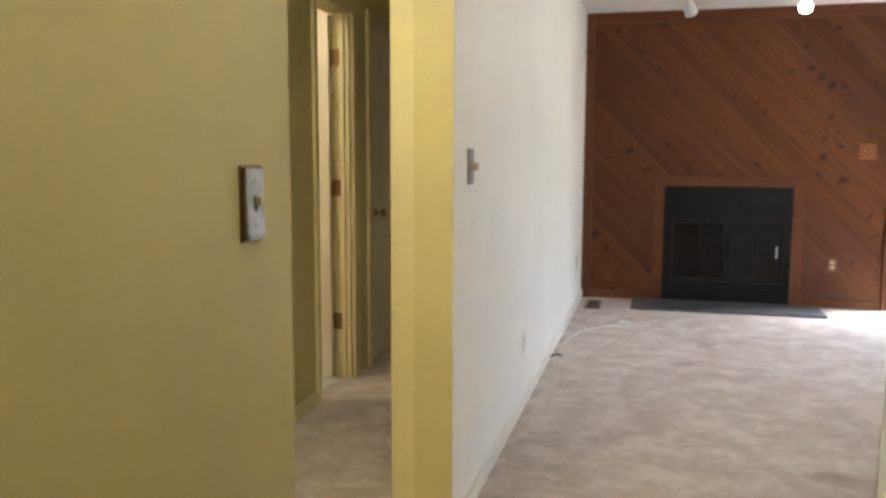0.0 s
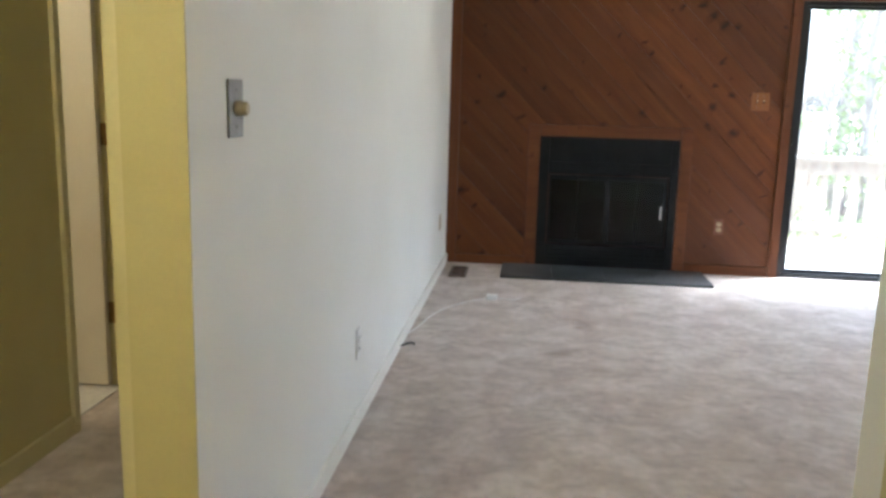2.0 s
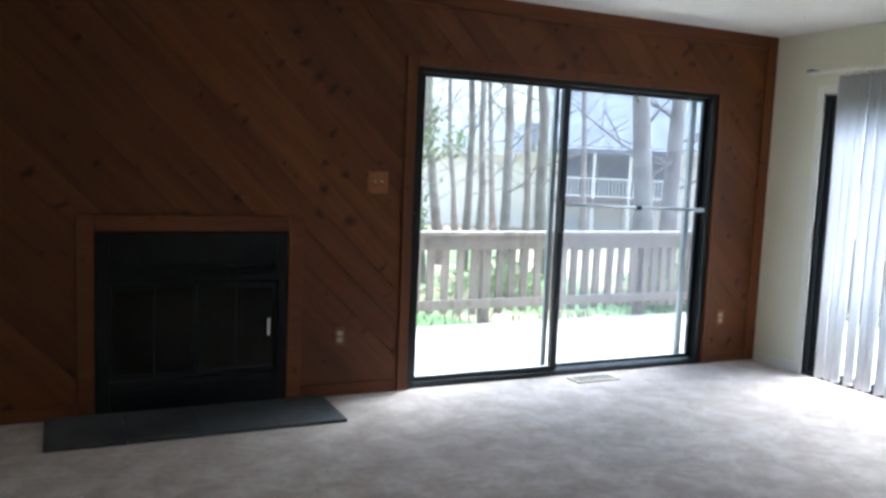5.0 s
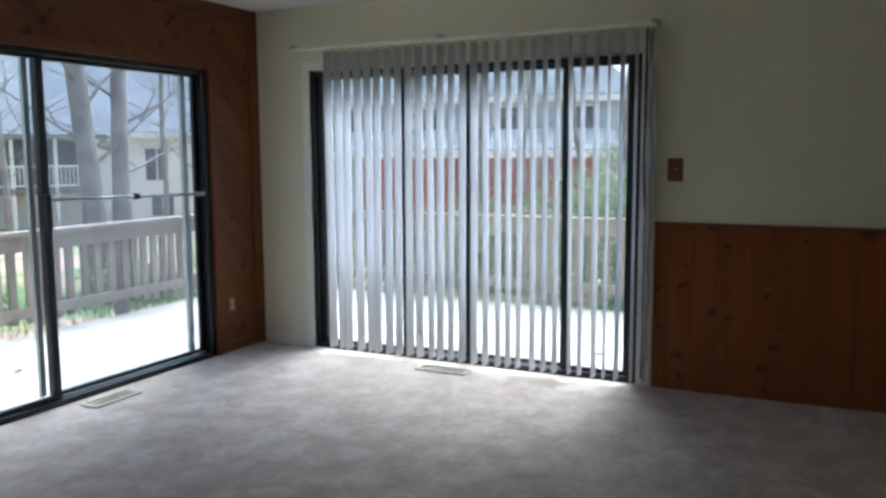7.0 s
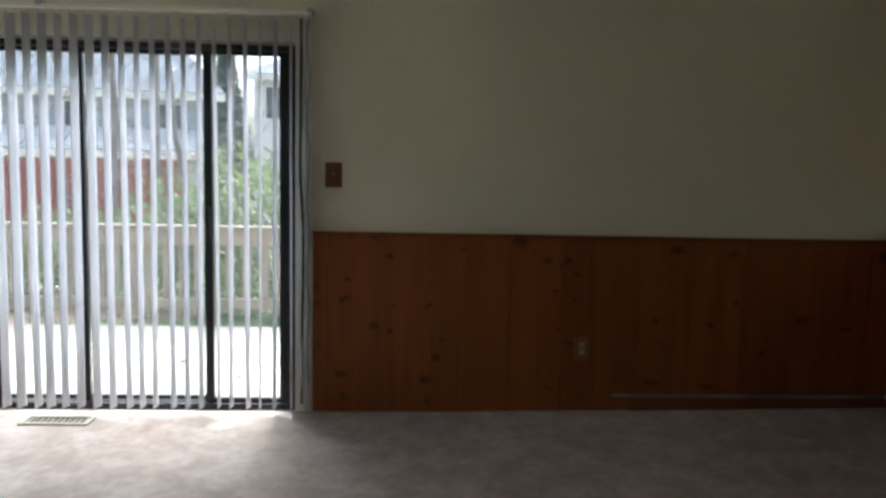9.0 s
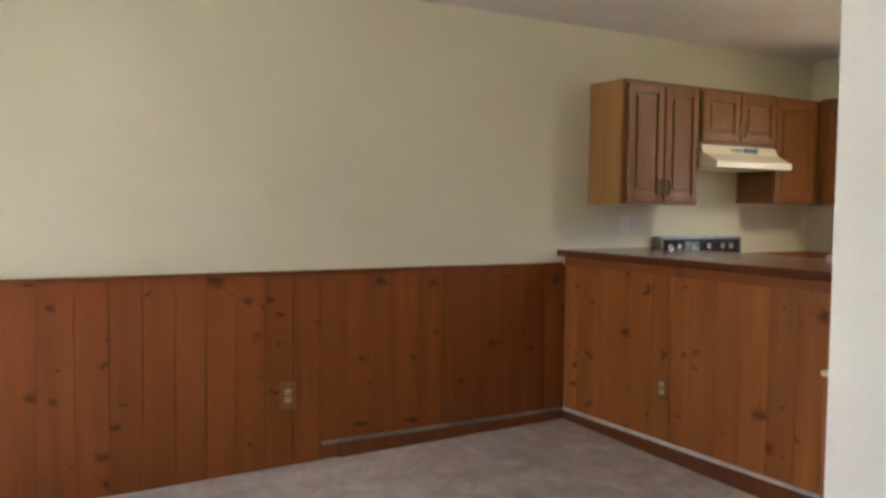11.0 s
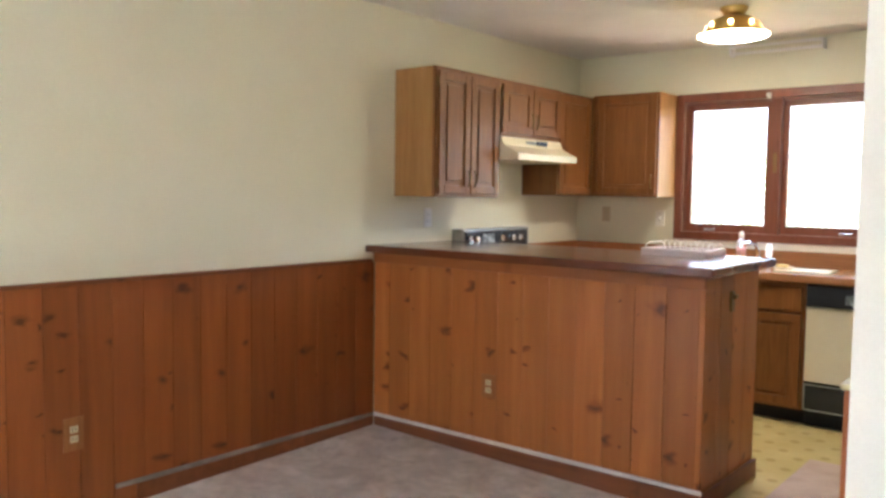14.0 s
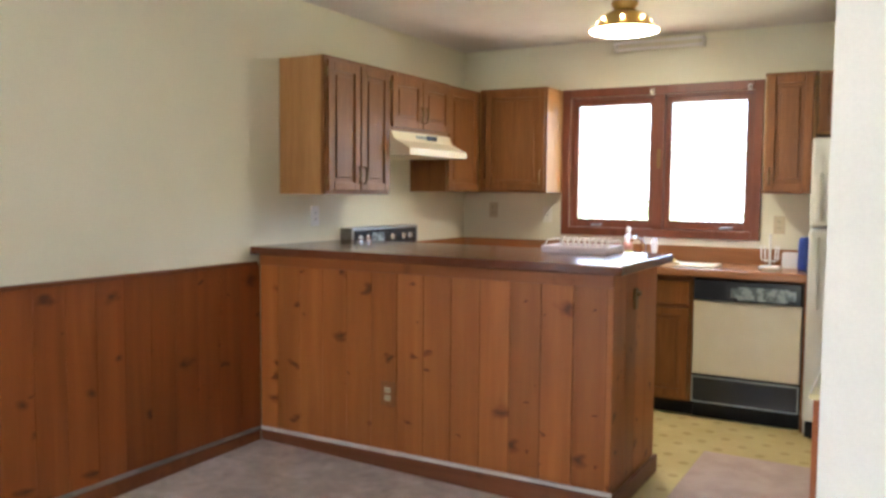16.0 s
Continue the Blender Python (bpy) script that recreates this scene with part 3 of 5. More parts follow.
bar_rod = part("security_bar", tube([(3.63, N + 0.035, 1.165), (4.80, N + 0.035, 1.145)], 0.009), ALU, door_n, "grey metal security bar across the panel")
part("bar_joint", lathe([(0.018, -0.02), (0.018, 0.02)], (4.22, N + 0.035, 1.155), "x", 12), BLACKSTEEL, bar_rod)
part("bar_bracket", box(4.74, 4.84, N + 0.02, N + 0.05, 1.13, 1.16, 0.004), ALU, bar_rod)
part("latch", box(2.475, 2.50, N - 0.02, N + 0.02, 0.98, 1.10, 0.004), BRONZE, door_n)

door_e, pane_e = sliding_door("door_east", "y", S2A, S2B, E, [(3.215, 3.665, 0.03, False), (3.63, 4.80, 0.07, False), (4.76, 5.485, 0.03, False)],
                              "dark bronze three-panel sliding glass door", False)
part("door_stile", box(E + 0.03, E + 0.06, 4.295, 4.335, 0.04, SH - 0.06, 0.003), BRONZE, door_e)
part("pull_handle", box(E + 0.0, E + 0.03, 3.63, 3.655, 0.95, 1.12, 0.005), BRONZE, pane_e[0], "black pull handle")
part("latch", box(E - 0.015, E + 0.02, 5.485, 5.51, 1.0, 1.1, 0.004), BRONZE, door_e)

# ---- vertical blind on the east door ----
blind = thing("vertical_blind", (E - 0.09, 4.35, 2.14), "pale vertical vane blind hanging half open over the glass door", "blind")
rail = part("head_rail", boxes((E - 0.115, E - 0.07, 3.08, 5.60, 2.13, 2.15), bevel=0.004), TRIMWHITE, blind, "slim cream head rail")
for y in (3.085, 4.45, 5.59):
    part("rail_bracket", box(E - 0.12, E, y - 0.015, y + 0.015, 2.14, 2.165, 0.003), ALU, rail)
bmv = bmesh.new()
CURVE = 6
cols = []
for i in range(CURVE + 1):
    u = -0.0445 + 0.089 * i / CURVE
    bow = 0.006 * (1 - (u / 0.0445) ** 2)
    cols.append([(bmv.verts.new((u, bow, z)), bmv.verts.new((u, bow + 0.0012, z))) for z in (-2.09, -1.4, -0.7, -0.02)])
for a, b in zip(cols, cols[1:]):
    for k in range(3):
        for s in (0, 1):
            bmv.faces.new((a[k][s], b[k][s], b[k + 1][s], a[k + 1][s])).smooth = True
    bmv.faces.new((a[0][0], a[0][1], b[0][1], b[0][0]))
    bmv.faces.new((a[3][0], a[3][1], b[3][1], b[3][0]))
for c in (cols[0], cols[-1]):
    for k in range(3):
        bmv.faces.new((c[k][0], c[k + 1][0], c[k + 1][1], c[k][1]))
vane_mesh = mesh_of("vane", bmv, VANE)
carrier_mesh = mesh_of("carrier", box(-0.006, 0.006, -0.004, 0.004, -0.022, 0.0), PLASTIC)
rng = random.Random(4)
count = 29
for i in range(count):
    y = 5.315 - i * (2.212 / (count - 1))
    v = piece("vane", vane_mesh, blind, (E - 0.093, y, 2.125))
    v.rotation_euler = (radians(rng.uniform(-0.35, 0.35)), radians(rng.uniform(-0.3, 0.3)), radians((-5 if i < 15 else 0) + rng.uniform(-4, 4)))
    piece("carrier", carrier_mesh, blind, (E - 0.093, y, 2.127))
part("cord", tube([(E - 0.06, 3.095 + 0.008 * math.sin(k * 1.3), 2.12 - 0.085 * k) for k in range(24)], 0.004, 6), ALU, blind, "hanging control cord")
part("chain", tube([(E - 0.05, 3.125 + 0.016 * math.sin(k * 0.9 + 1) * (1 if 8 < k < 16 else 0.4), 2.12 - 0.086 * k) for k in range(24)], 0.003, 6), CHROME, blind, "bead chain")
part("wand", tube([(E - 0.045, 3.135, 2.12), (E - 0.04, 3.14, 1.3), (E - 0.055, 3.12, 1.0), (E - 0.04, 3.13, 0.05)], 0.007, 8), BRONZE, blind, "dark twisted wand")

# ---- fireplace ----
fp = thing("fireplace", (1.2, N, 0.0), "black steel fireplace with glass doors in the pine wall", "fireplace")
FX0, FX1, FZ = 0.69, 1.705, 0.985
IX0, IX1, IZ0, IZ1 = 0.757, 1.648, 0.18, 0.715
for x0, x1, z0, z1 in ((FX0, IX0 - 0.001, 0.0, FZ), (IX1 + 0.001, FX1, 0.0, FZ), (IX0, IX1, 0.012, IZ0), (IX0, IX1, IZ1, FZ)):
    face = part("facing_panel", box(x0, x1, N - 0.02, N + 0.02, z0, z1, 0.002), BLACKSTEEL, fp, "black painted steel facing")
part("upper_louver", boxes((0.78, 1.62, N - 0.034, N - 0.02, 0.795, 0.805), (0.78, 1.62, N - 0.030, N - 0.02, 0.765, 0.772), (0.78, 1.62, N - 0.030, N - 0.02, 0.742, 0.749), bevel=0.002), BLACKSTEEL, face)
part("lower_louver", boxes((0.78, 1.62, N - 0.03, N - 0.02, 0.06, 0.067), (0.78, 1.62, N - 0.03, N - 0.02, 0.095, 0.102), (0.78, 1.62, N - 0.03, N - 0.02, 0.13, 0.137), bevel=0.002), BLACKSTEEL, face)
part("firebox", boxes((IX0 - 0.02, IX0, N + 0.03, N + 0.5, IZ0 - 0.02, IZ1), (IX1, IX1 + 0.02, N + 0.03, N + 0.5, IZ0 - 0.02, IZ1), (IX0, IX1, N + 0.5, N + 0.52, IZ0 - 0.02, IZ1),
                      (IX0, IX1, N + 0.03, N + 0.5, IZ0 - 0.02, IZ0), (IX0 - 0.02, IX1 + 0.02, N + 0.03, N + 0.52, IZ1, IZ1 + 0.02)), SOOT, fp, "sooty firebox")
for k in range(4):
    x0 = IX0 + 0.01 + k * (IX1 - IX0 - 0.02) / 4
    x1 = x0 + (IX1 - IX0 - 0.02) / 4 - 0.003
    wl_, wr_ = (0.018, 0.004) if k % 2 == 0 else (0.004, 0.018)
    d = part("glass_door", boxes((x0, x0 + wl_, N - 0.014, N + 0.004, IZ0 + 0.01, IZ1 - 0.01), (x1 - wr_, x1, N - 0.014, N + 0.004, IZ0 + 0.01, IZ1 - 0.01),
                                 (x0 + wl_, x1 - wr_, N - 0.014, N + 0.004, IZ0 + 0.01, IZ0 + 0.035), (x0 + wl_, x1 - wr_, N - 0.014, N + 0.004, IZ1 - 0.045, IZ1 - 0.01)), BLACKSTEEL, fp)
    part("pane", box(x0 + wl_ - 0.001, x1 - wr_ + 0.001, N - 0.006, N - 0.002, IZ0 + 0.033, IZ1 - 0.043), SMOKED, d)
part("handle", boxes((1.585, 1.603, N - 0.045, N - 0.03, 0.40, 0.50), (1.588, 1.600, N - 0.03, N - 0.014, 0.41, 0.42), (1.588, 1.600, N - 0.03, N - 0.014, 0.48, 0.49), bevel=0.003), CHROME, fp, "chrome door handle")
part("grate", boxes((1.10, 1.55, N + 0.06, N + 0.08, 0.215, 0.235), (1.10, 1.55, N + 0.3, N + 0.32, 0.215, 0.235), *[(1.12 + 0.07 * k, 1.135 + 0.07 * k, N + 0.05, N + 0.34, 0.236, 0.25) for k in range(7)],
                    (1.12, 1.14, N + 0.06, N + 0.08, IZ0, 0.215), (1.51, 1.53, N + 0.06, N + 0.08, IZ0, 0.215), (1.12, 1.14, N + 0.3, N + 0.32, IZ0, 0.215), (1.51, 1.53, N + 0.3, N + 0.32, IZ0, 0.215)), STEEL, fp, "pale ashy log grate")
hearth = thing("hearth", (1.18, 5.75, 0.0), "flat dark slate hearth set in the carpet", "hearth")
tagged(hearth, kind="structure")
for k in range(4):
    w = (1.925 - 0.44) / 4
    part("slab", box(0.44 + k * w + 0.0015, 0.44 + (k + 1) * w - 0.0015, 5.505, N - 0.021, 0.0, 0.018, 0.003), SLATE, hearth)


# ---- hall and entry ----
def casing(name, y0, y1, top, material, label, a=0.06, b=0.06):
    built(name, boxes((HX - 0.004, HX + 0.016, y0 - a, y0, 0.0, top + 0.06), (HX - 0.004, HX + 0.016, y1, y1 + b, 0.0, top + 0.06), (HX - 0.004, HX + 0.016, y0 + 0.001, y1 - 0.001, top, top + 0.06),
                      (HX - 0.12, HX - 0.005, y0, y0 + 0.018, 0.0, top), (HX - 0.12, HX - 0.005, y1 - 0.018, y1, 0.0, top), (HX - 0.06, HX - 0.03, y1 - 0.03, y1 - 0.0181, 0.0, top), bevel=0.003), material, label, "trim")


casing("trim_bathroom_door", BATH0, BATH1, 2.0, TRIMYELLOW, "yellowed painted casing of the bathroom doorway", 0.035, 0.08)
casing("trim_hall_door", D2A, D2B, 2.0, TRIMYELLOW, "yellowed painted casing of the closed hall door", 0.04, 0.06)
bath_door = tagged(thing("door_1", (HX - 0.1, BATH1 - 0.04, 0.0), "warm white flush door standing open into the bathroom", "door"), kind="structure")
part("door_leaf", box(HX - 0.72, HX - 0.105, BATH1 - 0.062, BATH1 - 0.026, 0.015, 1.985, 0.003), DOORWHITE, bath_door)
for z in (0.28, 1.02, 1.72):
    part("hinge", boxes((HX - 0.125, HX - 0.055, BATH1 - 0.032, BATH1 - 0.022, z, z + 0.09), bevel=0.002), OLDBRASS, bath_door, "brass butt hinge")
hall_door = tagged(thing("door_2", (HX - 0.05, 3.6, 0.0), "white flush hall door, closed, with a round knob", "door"), kind="structure")
part("door_leaf", box(HX - 0.05, HX - 0.012, D2A + 0.02, D2B - 0.02, 0.012, 1.995, 0.003), DOORWHITE, hall_door)
part("knob", lathe([(0.028, 0.0), (0.028, 0.008), (0.011, 0.012), (0.011, 0.035), (0.026, 0.042), (0.028, 0.055), (0.018, 0.066)], (HX - 0.012, 3.40, 0.90), "x", 16), OLDBRASS, hall_door, "dark brass knob")


def ceiling_bowl(x, y, r, watts_like, label, warm):
    lamp = thing("ceiling_light", (x, y, H), label, "lamp")
    part("base", lathe([(r * 0.75, -0.03), (r * 0.8, -0.001)], (x, y, H)), BRASS, lamp)
    m = plain("lit_opal_bowl", warm, 0.4, 0.0, watts_like)
    part("bowl", lathe([(0.01, -0.12), (r * 0.5, -0.11), (r * 0.85, -0.075), (r, -0.031)], (x, y, H)), m, lamp, "lit opal glass bowl")


# assumed source, out of view, set to give the yellow walls their brightness
ceiling_bowl(0.65, -0.62, 0.14, 2.1, "unseen ceiling light added over the entry", (1.0, 0.82, 0.55))
# no known fixture here: added out of view to brighten the hall walls
ceiling_bowl(-0.56, 0.0, 0.11, 9.0, "unseen fill light added on the hall ceiling", (1.0, 0.82, 0.55))
ceiling_bowl(-1.8, 2.3, 0.13, 4.5, "lit opal ceiling light in the bathroom", (1.0, 0.78, 0.5))


# ---- plates on the walls ----
def plate_frame(place, facing):
    """Local axes of a plate: across, out of the wall."""
    return {"+x": (Vector((0, 1, 0)), Vector((1, 0, 0))), "-x": (Vector((0, 1, 0)), Vector((-1, 0, 0))),
            "+y": (Vector((1, 0, 0)), Vector((0, 1, 0))), "-y": (Vector((1, 0, 0)), Vector((0, -1, 0)))}[facing]


def oriented(place, facing, u0, u1, o0, o1, z0, z1, bevel=0.0, bm=None):
    u, o = plate_frame(place, facing)
    a, b = Vector(place) + u * u0 + o * o0, Vector(place) + u * u1 + o * o1
    return bx(bm or bmesh.new(), min(a.x, b.x), max(a.x, b.x), min(a.y, b.y), max(a.y, b.y), place[2] + z0, place[2] + z1, bevel)


def outlet(place, facing, plate_mat, socket_mat, label, w=0.07, h=0.115):
    ob = thing("wall_outlet", place, label, "outlet", "wall outlets")
    part("plate", oriented(place, facing, -w / 2, w / 2, 0, 0.006, -h / 2, h / 2, 0.0025), plate_mat, ob)
    for z in (-0.02, 0.02):
        s = part("socket", oriented(place, facing, -0.017, 0.017, 0.0061, 0.009, z - 0.014, z + 0.014, 0.001), socket_mat, ob)
        slots = oriented(place, facing, -0.008, -0.005, 0.0088, 0.0094, z - 0.006, z + 0.006)
        oriented(place, facing, 0.005, 0.008, 0.0088, 0.0094, z - 0.006, z + 0.006, bm=slots)
        part("slots", slots, DARKHOLE, s)
    u, o = plate_frame(place, facing)
    part("screw", lathe([(0.003, 0.0), (0.003, 0.0015)], Vector(place) + o * 0.006, "x" if "x" in facing else "y", 8), STEEL, ob)
    return ob


def switch(place, facing, plate_mat, toggle_mat, label, w=0.07, h=0.115, toggles=(0.0,), knob=False):
    ob = thing("light_switch", place, label, "switch")
    u, o = plate_frame(place, facing)
    ax = "x" if "x" in facing else "y"
    pl = part("plate", oriented(place, facing, -w / 2, w / 2, 0, 0.006, -h / 2, h / 2, 0.003), plate_mat, ob)
    for t in toggles:
        if knob:
            sgn = 1 if facing[0] == "+" else -1
            part("dimmer_knob", lathe([(0.016, 0.0), (0.016, sgn * 0.006), (0.014, sgn * 0.022), (0.011, sgn * 0.025)], Vector(place) + o * 0.006 + u * t, ax, 18), toggle_mat, ob, "round ivory dimmer knob")
        else:
            part("toggle", oriented(place, facing, t - 0.0035, t + 0.0035, 0.006, 0.017, -0.003, 0.011, 0.0015), toggle_mat, ob)
            part("slot", oriented(place, facing, t - 0.005, t + 0.005, 0.006, 0.0066, -0.012, 0.012, 0.0), DARKHOLE, ob)
        for z in (-h * 0.32, h * 0.32):
            part("screw", lathe([(0.0035, 0.0), (0.0035, 0.0015 if facing[0] == "+" else -0.0015)], Vector(place) + o * 0.006 + u * t + Vector((0, 0, z)), ax, 8), STEEL, pl)
    return ob


entry_switch = switch((0.005, -0.074, 1.177), "+x", STEEL, IVORY, "brushed steel switch plate on the yellow entry wall", 0.06, 0.112)
# slightly larger dark slab drawn as the shadow round the plate
part("back_plate", oriented((0.0, -0.074, 1.177), "+x", -0.033, 0.033, 0, 0.0048, -0.059, 0.059, 0.002), OLDBRASS, entry_switch, "dark rim drawn for the plate's shadow")
part("raised_band", oriented((0.0, -0.074, 1.177), "+x", -0.027, 0.027, 0.0112, 0.0132, -0.055, -0.048, 0.0008), STEEL, entry_switch)
switch((0.0, 1.483, 1.212), "+x", STEEL, IVORY, "brushed steel dimmer plate on the white wall", 0.08, 0.12, (0.0,), True)
hp = thing("wall_plate", (HX, 1.46, 0.80), "small dark brown plate low on the hall wall", "plate")
part("cover", oriented((HX, 1.46, 0.80), "+x", -0.015, 0.015, 0, 0.006, -0.028, 0.028, 0.002), BRONZE, hp)
part("screw", lathe([(0.0035, 0.0), (0.0035, 0.0015)], Vector((HX + 0.006, 1.46, 0.80)), "x", 8), STEEL, hp)
switch((HX, 1.815, 1.185), "+x", YELLOW, OLDBRASS, "painted-over switch plate on the hall wall", 0.075, 0.12)
switch((2.243, N, 1.282), "-y", WOODPL, IVORY, "square wooden double switch plate on the pine wall", 0.128, 0.128, (-0.023, 0.023))
switch((E, 2.966, 1.309), "-x", BROWNPL, IVORY, "brown switch plate on the cream wall", 0.09, 0.135)
switch((4.68, S, 1.22), "+y", TRIMWHITE, PLASTIC, "cream switch plate on the kitchen wall", 0.07, 0.115)
outlet((0.0, 2.745, 0.325), "+x", PLASTIC, PLASTIC, "white outlet plate low on the white wall")
outlet((0.0, 5.51, 0.38), "+x", IVORY, IVORY, "ivory outlet plate low on the white wall")
outlet((2.03, N, 0.36), "-y", BROWNPL, IVORY, "brown outlet plate with ivory sockets on the pine wall")
outlet((5.022, N, 0.34), "-y", WOODPL, IVORY, "brown outlet plate beside the glass door")
outlet((E - 0.013, 1.58, 0.372), "-x", WOODPL, IVORY, "wooden outlet plate with ivory sockets on the wainscot", 0.085, 0.14)
outlet((4.546, -0.190, 0.393), "+y", WOODPL, IVORY, "wooden outlet plate with ivory sockets on the bar", 0.085, 0.12)
outlet((E, -0.669, 1.232), "-x", PLASTIC, PLASTIC, "white outlet on the kitchen wall under the cabinet")
outlet((5.12, S, 1.244), "+y", IVORY, IVORY, "ivory outlet on the kitchen corner wall")
outlet((3.09, S, 1.185), "+y", IVORY, IVORY, "ivory outlet beside the kitchen window")


# ---- floor registers, cable, hook and spot lamps ----
def register(x0, x1, y0, y1, along, material, label):
    ob = thing("floor_register", ((x0 + x1) / 2, (y0 + y1) / 2, 0.0), label, "floor vent", "floor registers")
    f = 0.018
    part("frame", boxes((x0, x1, y0, y0 + f, 0.0, 0.012), (x0, x1, y1 - f, y1, 0.0, 0.012), (x0, x0 + f, y0 + f, y1 - f, 0.0, 0.012), (x1 - f, x1, y0 + f, y1 - f, 0.0, 0.012), bevel=0.003), material, ob)
    part("duct", box(x0 + f, x1 - f, y0 + f, y1 - f, 0.0, 0.003), DARKHOLE, ob)
    n = 11
    for k in range(n):
        if along == "x":
            c = x0 + f + (k + 0.5) * (x1 - x0 - 2 * f) / n
            part("slat", box(c - 0.004, c + 0.004, y0 + f, y1 - f, 0.003, 0.006), material, ob)
        else:
            c = y0 + f + (k + 0.5) * (y1 - y0 - 2 * f) / n
            part("slat", box(x0 + f, x1 - f, c - 0.004, c + 0.004, 0.003, 0.006), material, ob)


register(3.615, 3.95, 5.78, 5.92, "x", REGISTER, "cream metal floor register before the north glass door")
register(5.10, 5.235, 4.20, 4.55, "y", REGISTER, "cream metal floor register under the blind")
register(0.075, 0.20, 5.45, 5.79, "y", REGDARK, "brown metal floor register by the pine wall")
cable = thing("phone_cable", (0.2, 4.5, 0.0), "white phone cable lying on the carpet by the wall", "cable")
cp = [(0.016, 3.90, 0.03), (0.03, 4.0, 0.012), (0.05, 4.12, 0.008), (0.08, 4.32, 0.006), (0.13, 4.5, 0.006), (0.20, 4.64, 0.006), (0.28, 4.75, 0.006), (0.36, 4.82, 0.006), (0.40, 4.86, 0.01)]
part("wire", tube(cp, 0.0035, 7), PLASTIC, cable)
part("jack", box(0.38, 0.45, 4.83, 4.90, 0.0, 0.026, 0.004), PLASTIC, cable, "small white phone jack box")
part("loose_tail", tube([(0.45, 4.87, 0.008), (0.52, 4.84, 0.005), (0.57, 4.86, 0.005), (0.60, 4.93, 0.005)], 0.003, 6), PLASTIC, cable)
stub = thing("cable_stub", (0.02, 3.78, 0.0), "short dark cable end at the wall foot", "cable")
part("wire", tube([(0.012, 3.74, 0.01), (0.03, 3.78, 0.008), (0.055, 3.80, 0.012), (0.075, 3.79, 0.006)], 0.005, 6), BRONZE, stub)
hook = thing("ceiling_hook", (4.82, 5.27, H), "small white hook screwed into the ceiling", "hook")
part("screw_eye", tube([(4.82, 5.27, H), (4.82, 5.27, H - 0.02), (4.835, 5.27, H - 0.032), (4.83, 5.27, H - 0.048), (4.815, 5.27, H - 0.05), (4.808, 5.27, H - 0.04)], 0.0025, 6), PLASTIC, hook)


def spot_lamp(x, y, lit, aim):
    ob = thing("spot_lamp", (x, y, H), "lit ceiling spot lamp on a short stem" if lit else "unlit grey ceiling spot lamp on a short stem", "lamp", "ceiling spots")
    part("canopy", lathe([(0.05, -0.018), (0.058, 0.0)], (x, y, H), "z", 20), GREYPAINT, ob)
    part("stem", tube([(x, y, H - 0.018), (x, y, H - 0.135)], 0.008), GREYPAINT, ob)
    head = lathe([(0.012, 0.075), (0.03, 0.07), (0.036, 0.03), (0.042, 0.0), (0.046, -0.045), (0.043, -0.045), (0.038, -0.02)], (0, 0, 0), "z", 20)
    bmesh.ops.transform(head, matrix=Matrix.Translation((x, y, H - 0.165)) @ Euler((radians(aim[0]), radians(aim[1]), 0)).to_matrix().to_4x4(), verts=head.verts)
    hd = part("head", head, GREYPAINT, ob)
    bulb = lathe([(0.012, -0.02), (0.034, -0.028), (0.037, -0.045), (0.028, -0.056), (0.006, -0.06)], (0, 0, 0), "z", 16)
    bmesh.ops.transform(bulb, matrix=Matrix.Translation((x, y, H - 0.165)) @ Euler((radians(aim[0]), radians(aim[1]), 0)).to_matrix().to_4x4(), verts=bulb.verts)
    part("bulb", bulb, BULB if lit else PLASTIC, hd, "glowing reflector bulb" if lit else "unlit white bulb")


spot_lamp(0.80, 4.92, False, (35, -25))
spot_lamp(1.555, 4.95, True, (-55, -8))


# ---- kitchen ----
def raised_door(parent, axis, u0, u1, face, out, z0, z1, hinge_left, handle=True, pull_low=True):
    """A raised-panel cabinet door on a face; out is the way it looks along the other axis."""
    def slab(a, b, d0, d1, c, d, bevel=0.0, bm=None):
        p, q = sorted((face + out * d0, face + out * d1))
        return bx(bm or bmesh.new(), a, b, p, q, c, d, bevel) if axis == "x" else bx(bm or bmesh.new(), p, q, a, b, c, d, bevel)
    r = 0.05
    bm = slab(u0, u0 + r, 0.0, 0.019, z0, z1, 0.004)
    slab(u1 - r, u1, 0.0, 0.019, z0, z1, 0.004, bm)
    slab(u0 + r, u1 - r, 0.0, 0.019, z0, z0 + r, 0.004, bm)
    slab(u0 + r, u1 - r, 0.0, 0.019, z1 - r, z1, 0.004, bm)
    dr = part("door", bm, OAK, parent)
    pb = slab(u0 + r - 0.002, u1 - r + 0.002, 0.0, 0.008, z0 + r - 0.002, z1 - r + 0.002)
    slab(u0 + r + 0.022, u1 - r - 0.022, 0.0081, 0.016, z0 + r + 0.022, z1 - r - 0.022, 0.0055, pb)
    part("panel", pb, OAK, dr)
    if handle:
        hu = u1 - 0.025 if hinge_left else u0 + 0.025
        hz = z0 + 0.09 if pull_low else z1 - 0.09
        q = lambda d: face + out * d
        pts = [(0.019, -0.05), (0.034, -0.035), (0.042, 0.0), (0.034, 0.035), (0.019, 0.05)]
        part("handle", tube([(hu, q(d), hz + z) if axis == "x" else (q(d), hu, hz + z) for d, z in pts], [0.004, 0.0055, 0.008, 0.0055, 0.004], 8), OLDBRASS, dr, "aged brass pull")
        for z in (z0 + 0.06, z1 - 0.06):
            hh = u0 - 0.004 if hinge_left else u1 + 0.004
